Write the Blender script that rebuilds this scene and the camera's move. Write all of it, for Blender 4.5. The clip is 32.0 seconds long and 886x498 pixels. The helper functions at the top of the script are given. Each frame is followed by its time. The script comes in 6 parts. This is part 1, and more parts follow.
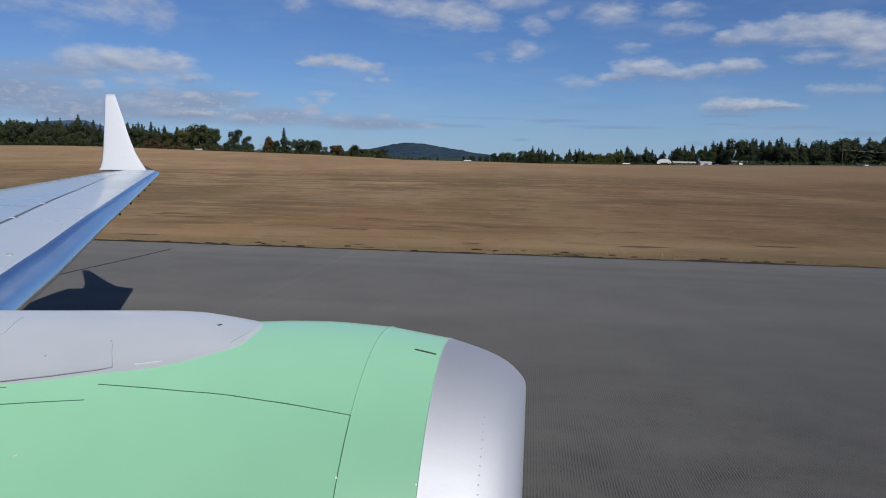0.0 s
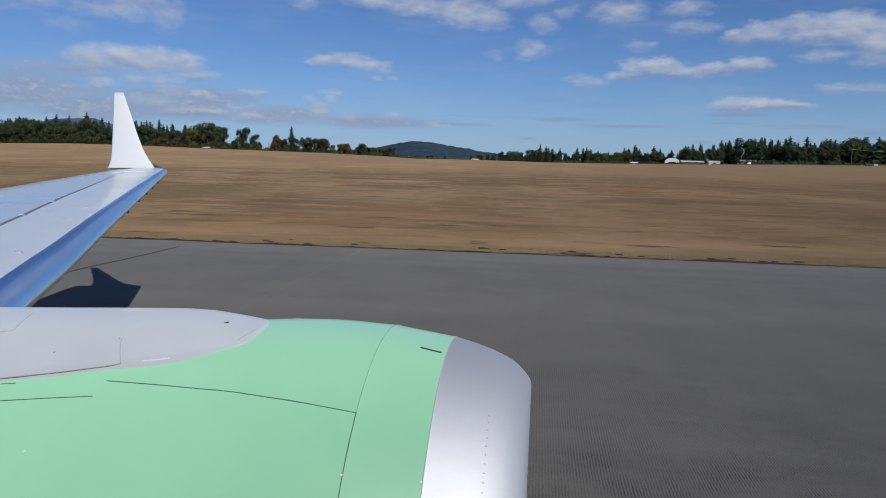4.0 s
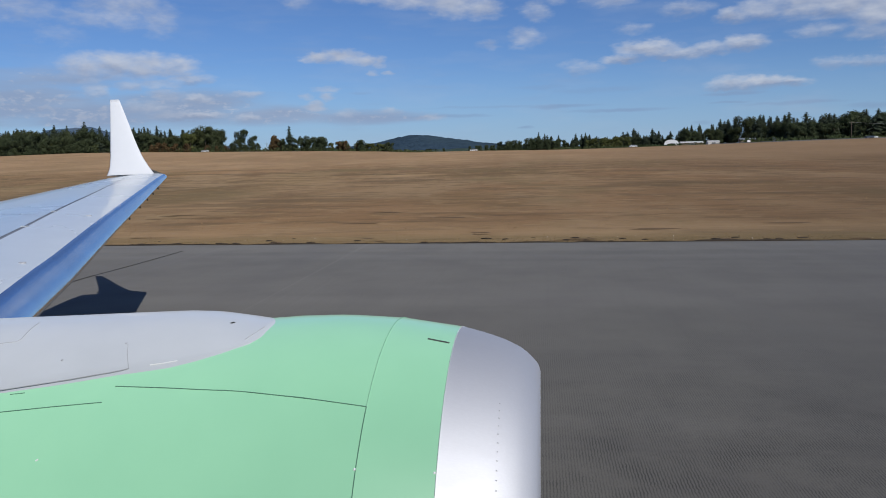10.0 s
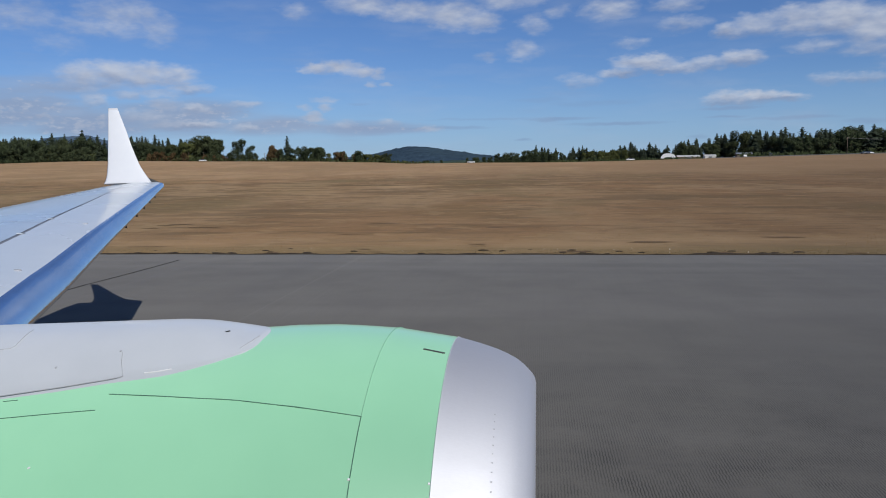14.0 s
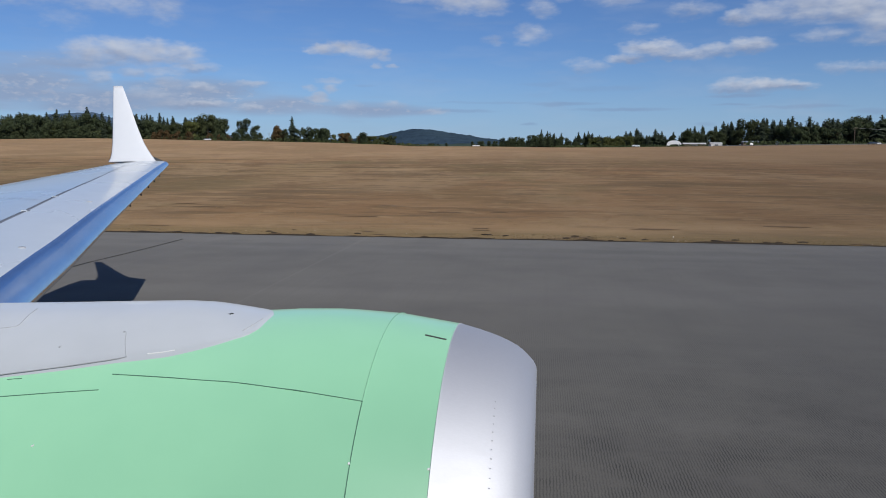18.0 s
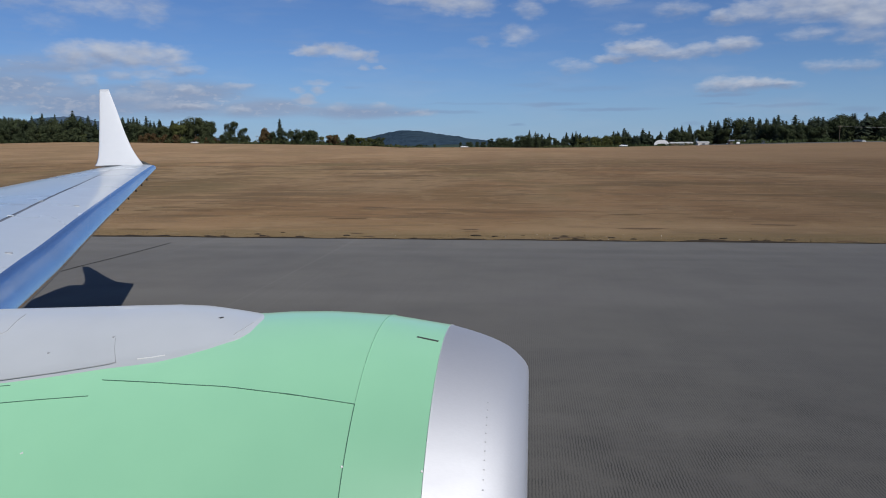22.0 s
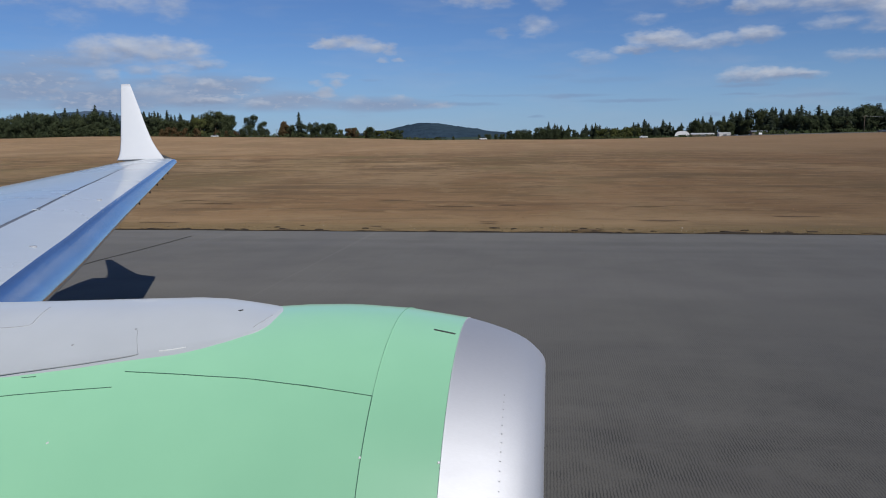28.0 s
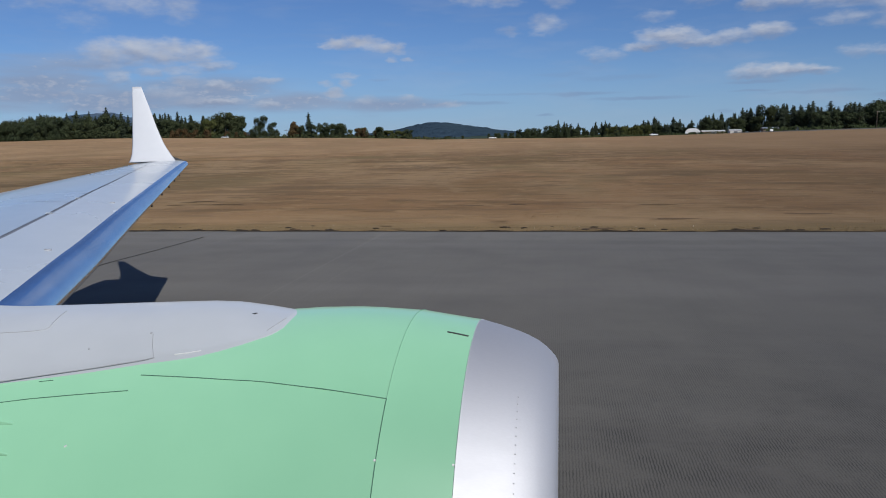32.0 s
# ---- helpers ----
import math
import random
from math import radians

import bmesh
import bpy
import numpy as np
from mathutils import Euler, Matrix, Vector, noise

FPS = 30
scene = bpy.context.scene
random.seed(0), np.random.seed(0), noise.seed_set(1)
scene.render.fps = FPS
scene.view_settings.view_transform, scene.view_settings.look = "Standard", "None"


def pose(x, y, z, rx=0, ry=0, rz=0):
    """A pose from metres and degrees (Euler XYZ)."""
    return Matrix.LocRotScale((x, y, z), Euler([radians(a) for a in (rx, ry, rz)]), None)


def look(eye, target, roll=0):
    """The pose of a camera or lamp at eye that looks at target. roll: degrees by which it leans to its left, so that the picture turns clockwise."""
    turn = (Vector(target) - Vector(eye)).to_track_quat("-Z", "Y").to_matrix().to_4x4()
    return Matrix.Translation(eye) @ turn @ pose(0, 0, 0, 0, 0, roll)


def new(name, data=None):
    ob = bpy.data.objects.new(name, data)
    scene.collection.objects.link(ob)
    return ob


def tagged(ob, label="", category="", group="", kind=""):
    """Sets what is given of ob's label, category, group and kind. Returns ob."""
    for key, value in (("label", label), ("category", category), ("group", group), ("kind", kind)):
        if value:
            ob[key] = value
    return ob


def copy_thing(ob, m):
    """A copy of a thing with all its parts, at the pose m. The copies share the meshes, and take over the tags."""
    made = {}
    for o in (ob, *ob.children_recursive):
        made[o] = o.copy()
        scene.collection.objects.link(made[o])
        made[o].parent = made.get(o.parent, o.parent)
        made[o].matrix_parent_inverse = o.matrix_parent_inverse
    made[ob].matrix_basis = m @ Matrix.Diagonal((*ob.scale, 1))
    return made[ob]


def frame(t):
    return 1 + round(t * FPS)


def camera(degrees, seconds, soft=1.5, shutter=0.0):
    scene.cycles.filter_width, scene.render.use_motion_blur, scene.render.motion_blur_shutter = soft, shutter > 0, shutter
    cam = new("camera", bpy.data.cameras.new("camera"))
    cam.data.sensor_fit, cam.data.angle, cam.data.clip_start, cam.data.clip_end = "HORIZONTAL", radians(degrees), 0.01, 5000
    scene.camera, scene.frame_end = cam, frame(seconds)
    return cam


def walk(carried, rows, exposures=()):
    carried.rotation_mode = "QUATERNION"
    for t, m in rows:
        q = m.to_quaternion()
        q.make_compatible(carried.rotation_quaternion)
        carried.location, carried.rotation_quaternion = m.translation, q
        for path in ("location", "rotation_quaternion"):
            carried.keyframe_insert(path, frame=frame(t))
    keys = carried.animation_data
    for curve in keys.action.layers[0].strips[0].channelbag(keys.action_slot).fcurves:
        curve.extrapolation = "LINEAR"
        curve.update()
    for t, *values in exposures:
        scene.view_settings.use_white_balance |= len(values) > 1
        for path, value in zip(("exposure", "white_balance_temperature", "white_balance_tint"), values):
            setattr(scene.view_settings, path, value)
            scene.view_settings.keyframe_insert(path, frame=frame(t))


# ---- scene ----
cam = camera(60.0, 32.0, soft=1.0)
AT_X = -141.4                                       # the aircraft stands here along the runway
MARK_X = -43.9                                      # a survey mark further up the runway
STANCE = pose(AT_X, 0, 3.35, -0.33, 0.3, 0) @ Matrix.Translation((0, 0, -3.35))   # the aircraft sits a little nose-up
# the camera is held at a cabin window of the airliner; x runs along the runway, y away from the aircraft
WALK = [
    (0, -0.008, 0.003, 3.356, 83.98, -1.63, 6.66),
    (0.5, -0.007, 0.003, 3.353, 84.18, -1.96, 6.87),
    (1, -0.006, 0.004, 3.357, 84.15, -1.74, 6.89),
    (1.5, -0.007, 0.005, 3.356, 84.25, -1.65, 6.98),
    (2, -0.002, 0.002, 3.356, 84.39, -1.51, 7.03),
    (2.5, -0.009, 0.005, 3.352, 84.51, -1.72, 6.91),
    (3, -0.004, 0.002, 3.355, 84.22, -1.60, 7.02),
    (3.5, -0.002, -0.009, 3.358, 83.88, -1.79, 7.22),
    (5.5, -0.004, -0.004, 3.357, 83.86, -1.64, 7.06),
    (6, -0.007, -0.002, 3.353, 84.04, -1.60, 7.08),
    (6.5, -0.004, 0.006, 3.356, 83.96, -1.47, 7.31),
    (7, -0.005, 0.006, 3.352, 83.97, -1.42, 7.26),
    (7.5, -0.006, 0.000, 3.353, 83.76, -1.19, 7.18),
    (8, -0.002, 0.004, 3.353, 83.71, -0.51, 7.13),
    (8.5, -0.007, 0.008, 3.346, 83.76, -0.02, 6.82),
    (9, -0.005, 0.008, 3.349, 83.50, 0.46, 6.88),
    (9.5, -0.004, 0.002, 3.344, 83.74, 0.86, 7.11),
    (10, -0.002, 0.004, 3.346, 83.31, 0.92, 7.14),
    (10.5, 0.003, -0.005, 3.348, 83.27, 1.16, 7.53),
    (11, 0.005, -0.008, 3.349, 83.53, 1.46, 7.93),
    (11.5, -0.004, 0.009, 3.344, 83.70, 0.99, 7.43),
    (12, 0.002, 0.001, 3.346, 83.94, 1.27, 7.65),
    (12.5, 0.005, -0.002, 3.350, 83.93, 1.33, 7.76),
    (13, 0.003, 0.000, 3.346, 83.90, 1.07, 7.30),
    (13.5, -0.003, 0.004, 3.348, 83.70, 0.71, 6.81),
    (14, -0.001, 0.003, 3.341, 84.16, 0.40, 6.95),
    (14.5, -0.003, 0.009, 3.344, 83.77, -0.25, 6.74),
    (16.5, -0.007, 0.007, 3.346, 83.13, -0.57, 7.02),
    (17, -0.002, 0.002, 3.349, 83.21, -0.47, 7.21),
    (17.5, -0.004, 0.005, 3.351, 83.32, -0.56, 7.16),
    (18, -0.002, 0.001, 3.355, 82.92, -0.60, 7.30),
    (18.5, -0.005, 0.005, 3.355, 83.11, -0.38, 7.25),
    (19, -0.001, 0.001, 3.349, 83.41, -0.02, 7.30),
    (19.5, -0.000, 0.006, 3.350, 83.65, 0.05, 7.18),
    (20, -0.004, 0.001, 3.345, 83.37, -0.10, 7.07),
    (20.5, 0.001, -0.004, 3.343, 83.21, 0.23, 7.31),
    (21, -0.000, 0.005, 3.354, 83.32, -0.39, 6.69),
    (21.5, -0.008, 0.008, 3.360, 82.94, -0.63, 6.42),
    (22, -0.009, 0.004, 3.356, 83.01, -0.14, 6.44),
    (22.5, -0.001, 0.001, 3.356, 83.03, -0.01, 6.89),
    (23, -0.008, 0.012, 3.361, 82.84, -0.59, 6.65),
    (23.5, -0.009, -0.001, 3.358, 83.00, -0.10, 7.08),
    (24, -0.010, 0.009, 3.358, 83.41, -0.04, 7.00),
    (24.5, -0.012, -0.001, 3.366, 82.59, 0.05, 6.99),
    (25, -0.001, 0.008, 3.352, 83.18, 0.42, 7.27),
    (25.5, -0.015, 0.019, 3.358, 83.19, 0.05, 7.17),
    (27.5, -0.011, -0.004, 3.362, 82.68, -0.28, 7.29),
    (28, 0.002, -0.011, 3.361, 82.45, 0.14, 7.83),
    (28.5, -0.006, -0.007, 3.356, 83.36, 0.20, 7.35),
    (29, -0.012, -0.007, 3.375, 81.82, -0.02, 6.67),
    (29.5, -0.007, -0.013, 3.369, 82.46, 0.52, 6.98),
    (30, -0.010, -0.003, 3.370, 82.26, 0.49, 7.36),
    (30.5, -0.005, -0.009, 3.370, 82.95, 0.41, 8.29),
    (31, -0.003, -0.033, 3.380, 82.33, 0.58, 8.41),
    (31.5, -0.008, -0.021, 3.377, 82.71, 0.70, 8.39),
    (32, -0.008, -0.018, 3.375, 82.40, 0.59, 8.53),
]

walk(cam, [(t, STANCE @ pose(x, y, z, rx, ry, rz)) for t, x, y, z, rx, ry, rz in WALK], exposures=((0, -0.12), (3, -0.1), (6, 0.0), (18, 0.0), (23, -0.12), (32, -0.12)))

# ---- light ----
SUN_AZ, SUN_EL = math.atan2(0.47, -0.60), radians(41)     # azimuth from +y towards +x
sun_dir = Vector((math.sin(SUN_AZ) * math.cos(SUN_EL), math.cos(SUN_AZ) * math.cos(SUN_EL), math.sin(SUN_EL)))
sun = new("sun", bpy.data.lights.new("sun", "SUN"))
sun.data.energy, sun.data.angle, sun.data.color = 4.1, radians(0.53), (1.0, 0.965, 0.91)
sun.matrix_world = look(sun_dir * 50, (0, 0, 0))

# clouds: azimuth and elevation in degrees, half width, half height, weight
BANK_CLOUDS = [(-31.6, 6.27, 1.73, 0.92, 0.95), (-29.8, 6.5, 1.96, 0.93, 1.1), (-27.9, 6.36, 2.01, 0.94, 1.1), (-25.8, 6.47, 1.58, 0.68, 0.95), (-25.0, 5.64, 1.52, 0.48, 0.75),
               (-26.9, 5.24, 1.49, 0.32, 0.55), (-31.0, 4.71, 0.77, 0.46, 0.75), (-28.9, 5.22, 0.9, 0.31, 0.55), (-26.7, 4.56, 1.04, 0.36, 0.7), (-24.7, 4.37, 1.07, 0.32, 0.7),
               (-27.8, 3.71, 1.47, 0.43, 0.5), (-24.5, 3.12, 1.84, 0.32, 0.9), (-26.5, 3.06, 1.12, 0.36, 0.6), (-21.3, 2.9, 0.99, 0.33, 0.7), (-21.4, 4.6, 1.11, 0.2, 0.5)]
SMALL_CLOUDS = [(-16.5, 3.69, 0.82, 0.37, 1.0), (-15.6, 4.36, 0.58, 0.29, 0.6), (-17.1, 4.38, 0.41, 0.25, 0.5), (-15.6, 4.85, 0.82, 0.17, 0.4), (-14.1, 3.21, 0.75, 0.25, 0.4),
                (-11.0, 3.24, 0.76, 0.21, 0.4), (-8.1, 2.78, 0.93, 0.21, 0.55), (-16.1, 7.11, 1.4, 0.33, 0.9), (-14.5, 7.22, 1.49, 0.5, 1.0), (-12.9, 6.89, 1.46, 0.38, 0.8),
                (-11.6, 6.76, 0.59, 0.38, 0.7), (-12.1, 6.05, 0.42, 0.21, 0.5), (-11.0, 5.99, 0.42, 0.21, 0.5), (-1.0, 8.32, 1.08, 0.67, 0.55), (-3.6, 7.82, 0.76, 0.34, 0.4)]
TOP_CLOUDS = [(-35.3, 9.91, 2.58, 0.81, 0.4), (-29.4, 10.25, 2.07, 1.24, 0.6), (-26.6, 9.53, 1.26, 0.95, 0.42), (-31.3, 9.51, 1.56, 0.54, 0.38), (-28.0, 10.46, 1.46, 0.78, 0.55),
              (-17.2, 10.99, 0.98, 0.58, 0.4), (-12.7, 11.54, 2.5, 0.67, 0.8), (-9.5, 11.13, 2.53, 0.76, 0.85), (-6.2, 10.84, 2.45, 1.05, 0.95), (-4.2, 10.33, 1.52, 0.76, 0.75),
              (-2.1, 11.89, 2.51, 0.76, 0.7), (-0.1, 10.02, 0.83, 0.63, 0.45), (1.5, 10.94, 0.82, 0.5, 0.4), (5.2, 10.8, 1.93, 0.82, 0.75), (-32.8, 8.38, 1.02, 0.38, 0.15)]
RIGHT_CLOUDS = [(5.8, 6.43, 1.76, 0.33, 0.85), (7.8, 7.1, 2.28, 0.57, 1.05), (9.9, 6.71, 2.12, 0.44, 0.95), (12.0, 6.85, 1.95, 0.48, 0.8), (14.1, 7.11, 1.39, 0.55, 0.95),
                (6.6, 8.46, 0.87, 0.33, 0.35), (13.4, 4.39, 1.77, 0.51, 0.9), (15.2, 4.45, 1.8, 0.51, 1.1), (17.0, 4.34, 1.19, 0.35, 0.9), (12.7, 4.16, 1.27, 0.32, 0.75),
                (19.6, 5.45, 1.34, 0.3, 0.45), (21.4, 5.32, 1.45, 0.33, 0.55), (3.1, 6.0, 1.23, 0.46, 0.4)]
CORNER_CLOUDS = [(10.0, 9.63, 1.73, 0.52, 0.5), (13.3, 8.93, 1.25, 0.51, 0.9), (15.1, 9.25, 1.8, 0.66, 0.8), (17.6, 9.23, 2.07, 0.92, 1.0), (19.8, 9.22, 2.49, 1.05, 1.1),
                 (21.9, 8.59, 1.91, 1.25, 1.0), (18.9, 7.56, 1.76, 0.38, 0.5), (21.8, 7.2, 1.6, 0.51, 0.6), (9.6, 10.94, 1.54, 0.48, 0.6), (24.5, 6.76, 1.81, 1.07, 0.6)]
# thin grey streaks, and the pale grey layer under the bank
STREAKS = [(13.4, 3.75, 2.4, 0.14, 0.9), (13.1, 3.19, 1.56, 0.12, 0.9), (17.0, 2.97, 3.85, 0.15, 0.8), (5.8, 2.92, 4.2, 0.14, 0.9), (1.8, 3.34, 3.29, 0.17, 0.8),
           (-4.3, 3.43, 5.05, 0.13, 0.6), (-6.8, 2.83, 4.22, 0.15, 0.7), (4.3, 4.37, 3.44, 0.29, 0.5), (0.2, 4.71, 2.49, 0.21, 0.4), (21.7, 2.6, 1.45, 0.26, 0.7),
           (-1.0, 1.87, 0.75, 0.13, 0.8), (11.3, 1.87, 0.95, 0.16, 0.6), (-13.0, 4.61, 1.04, 0.13, 0.5)]
LAYER = [(-35.4, 3.85, 3.89, 1.26, 0.8), (-31.1, 3.14, 4.9, 0.85, 0.9), (-25.3, 3.71, 4.55, 1.04, 0.8), (-19.5, 3.08, 4.42, 0.58, 0.7), (-13.0, 2.87, 4.59, 0.42, 0.6), (-34.0, 5.49, 2.99, 0.52, 0.4)]
world = bpy.data.worlds.new("sky")
scene.world = world
world.use_nodes = True
nt = world.node_tree
nt.nodes.clear()


def wn(kind, **kw):
    n = nt.nodes.new(kind)
    for k, v in kw.items():
        setattr(n, k, v)
    return n


def wmath(op, a, b=None, c=None, clamp=False):
    n = wn("ShaderNodeMath", operation=op, use_clamp=clamp)
    for i, v in enumerate((a, b, c)):
        if v is None:
            continue
        if isinstance(v, (int, float)):
            n.inputs[i].default_value = v
        else:
            nt.links.new(v, n.inputs[i])
    return n.outputs[0]


sky = wn("ShaderNodeTexSky", sky_type="NISHITA", sun_disc=False, sun_elevation=SUN_EL, sun_rotation=SUN_AZ,
         altitude=200, air_density=0.9, dust_density=0.15, ozone_density=3.0)
tc = wn("ShaderNodeTexCoord")
sep = wn("ShaderNodeSeparateXYZ")
nt.links.new(tc.outputs["Generated"], sep.inputs[0])
az = wmath("MULTIPLY", wmath("ARCTAN2", sep.outputs[0], sep.outputs[1]), 57.29578)
el = wmath("MULTIPLY", wmath("ARCSINE", sep.outputs[2]), 57.29578)
comb = wn("ShaderNodeCombineXYZ")
nt.links.new(az, comb.inputs[0])
nt.links.new(wmath("MULTIPLY", el, 2.2), comb.inputs[1])


def wnoise(scale, detail, rough, off=0.0, up=0.0):
    m = wn("ShaderNodeMapping")
    m.inputs["Location"].default_value = (off, off * 0.7 + up, off)
    nt.links.new(comb.outputs[0], m.inputs[0])
    n = wn("ShaderNodeTexNoise")
    n.inputs["Scale"].default_value, n.inputs["Detail"].default_value, n.inputs["Roughness"].default_value = scale, detail, rough
    nt.links.new(m.outputs[0], n.inputs["Vector"])
    return n.outputs[0]


def shifted(v, n, amount):
    return wmath("ADD", v, wmath("MULTIPLY", wmath("SUBTRACT", n, 0.5), amount))


def field(table, a, e, soft=0.2):
    """The densest of a table of soft ellipses at the azimuth a and the elevation e."""
    out = None
    for ca, ce, hw, hh, w in table:
        dx = wmath("DIVIDE", wmath("SUBTRACT", a, ca), hw)
        dy = wmath("DIVIDE", wmath("SUBTRACT", e, ce), hh)
        g = wmath("MULTIPLY_ADD", wmath("MULTIPLY_ADD", dx, dx, wmath("MULTIPLY", dy, dy)), -0.8 * w, w)
        out = g if out is None else wmath("SMOOTH_MAX", out, g, soft)
    return wmath("MAXIMUM", out, -0.7)


def smooth_range(v, lo, hi, top):
    r = wn("ShaderNodeMapRange", interpolation_type="SMOOTHSTEP")
    nt.links.new(v, r.inputs[0])
    r.inputs[1].default_value, r.inputs[2].default_value, r.inputs[4].default_value = lo, hi, top
    return r.outputs[0]


# the clouds' outlines are pushed about by two sizes of billow
warp, fine = wnoise(0.42, 3, 0.5), wnoise(1.3, 3, 0.5, 7.3)
az_w = shifted(shifted(az, wnoise(0.5, 2, 0.5, 3.1), 1.8), wnoise(1.7, 2, 0.5, 9.7), 0.7)
el_w = shifted(shifted(el, wnoise(0.6, 2, 0.5, 5.9), 0.6), wnoise(1.9, 2, 0.5, 1.3), 0.35)
total = field(BANK_CLOUDS + SMALL_CLOUDS + TOP_CLOUDS + RIGHT_CLOUDS + CORNER_CLOUDS, az_w, el_w)
dens = wmath("ADD", wmath("ADD", total, wmath("MULTIPLY", wmath("SUBTRACT", warp, 0.5), 0.7)), wmath("MULTIPLY", wmath("SUBTRACT", fine, 0.5), 0.8))
puffs = smooth_range(dens, -0.42, 1.5, 0.97)
# faint veils everywhere in the sky
streak = wn("ShaderNodeTexNoise")
streak.inputs["Scale"].default_value, streak.inputs["Detail"].default_value = 0.16, 6
smap = wn("ShaderNodeMapping")
smap.inputs["Scale"].default_value = (0.8, 1.6, 1)
nt.links.new(comb.outputs[0], smap.inputs[0])
nt.links.new(smap.outputs[0], streak.inputs["Vector"])
veil = wmath("MULTIPLY", wmath("SUBTRACT", streak.outputs[0], 0.48), 1.0, clamp=True)
# unseen broken cloud added above the part in view, to whiten the ambient light
unseen_cloud = wmath("MULTIPLY", smooth_range(wnoise(0.11, 5, 0.55, 11.0), 0.45, 0.68, 0.25), smooth_range(el, 12.5, 19.0, 1.0))
# the grey layer and the thin streaks
layers = wn("ShaderNodeTexNoise")
layers.inputs["Scale"].default_value, layers.inputs["Detail"].default_value, layers.inputs["Roughness"].default_value = 0.45, 4, 0.5
lmap = wn("ShaderNodeMapping")
lmap.inputs["Scale"].default_value, lmap.inputs["Location"].default_value = (0.5, 1.6, 1), (3, 5, 2)
nt.links.new(comb.outputs[0], lmap.inputs[0])
nt.links.new(lmap.outputs[0], layers.inputs["Vector"])
ragged = wmath("MULTIPLY", wmath("SUBTRACT", layers.outputs[0], 0.5), 1.6)
bank = smooth_range(wmath("ADD", field(LAYER, az, el, 0.4), ragged), -0.7, 0.9, 0.95)
mottle = smooth_range(wmath("ADD", field(LAYER, az_w, el_w, 0.4), wmath("MULTIPLY", wmath("SUBTRACT", wnoise(1.5, 4, 0.55, 4.4), 0.5), 4.5)), 0.45, 1.6, 0.5)
lines = smooth_range(wmath("ADD", field(STREAKS, az, shifted(el, wnoise(0.5, 2, 0.5, 2.2), 0.35), 0.1), wmath("MULTIPLY", ragged, 0.5)), 0.0, 1.1, 0.6)
cover = wmath("MAXIMUM", wmath("MAXIMUM", wmath("MAXIMUM", puffs, mottle), unseen_cloud), wmath("MULTIPLY", veil, 0.6), clamp=True)
# lit tops and greyer undersides: the density a little lower down against that a little higher up
higher = field(BANK_CLOUDS + RIGHT_CLOUDS + CORNER_CLOUDS, az_w, wmath("ADD", el_w, 0.42))
lower = field(BANK_CLOUDS + RIGHT_CLOUDS + CORNER_CLOUDS, az_w, wmath("SUBTRACT", el_w, 0.42))
rise = wmath("MULTIPLY", wmath("SUBTRACT", lower, higher), 0.42)
lit = wmath("ADD", 0.66, wmath("ADD", rise, wmath("MULTIPLY", wmath("SUBTRACT", warp, wnoise(0.42, 3, 0.5, 0.0, 0.9)), 1.4)), clamp=True)
cloudcol = wn("ShaderNodeMix", data_type="RGBA")
nt.links.new(lit, cloudcol.inputs[0])
cloudcol.inputs[6].default_value, cloudcol.inputs[7].default_value = (3.7, 4.5, 6.5, 1), (7.7, 8.3, 9.6, 1)
tint = wn("ShaderNodeMix", data_type="RGBA", blend_type="MULTIPLY")
tint.inputs[0].default_value = 1.0
nt.links.new(sky.outputs[0], tint.inputs[6])
tint.inputs[7].default_value = (0.62, 0.83, 1.20, 1)
mix = wn("ShaderNodeMix", data_type="RGBA")
nt.links.new(cover, mix.inputs[0])
grey = wn("ShaderNodeMix", data_type="RGBA")
nt.links.new(bank, grey.inputs[0])
haze = wn("ShaderNodeMix", data_type="RGBA")
nt.links.new(smooth_range(el, 7.5, -0.5, 0.55), haze.inputs[0])
nt.links.new(tint.outputs[2], haze.inputs[6])
haze.inputs[7].default_value = (4.0, 6.3, 9.8, 1)
nt.links.new(haze.outputs[2], grey.inputs[6])
grey.inputs[7].default_value = (3.85, 5.1, 7.6, 1)
thin = wn("ShaderNodeMix", data_type="RGBA")
nt.links.new(lines, thin.inputs[0])
nt.links.new(grey.outputs[2], thin.inputs[6])
thin.inputs[7].default_value = (3.1, 4.5, 7.2, 1)
nt.links.new(thin.outputs[2], mix.inputs[6])
nt.links.new(cloudcol.outputs[2], mix.inputs[7])
bg = wn("ShaderNodeBackground")
bg.inputs["Strength"].default_value = 0.068
nt.links.new(mix.outputs[2], bg.inputs[0])
nt.links.new(bg.outputs[0], wn("ShaderNodeOutputWorld").inputs[0])


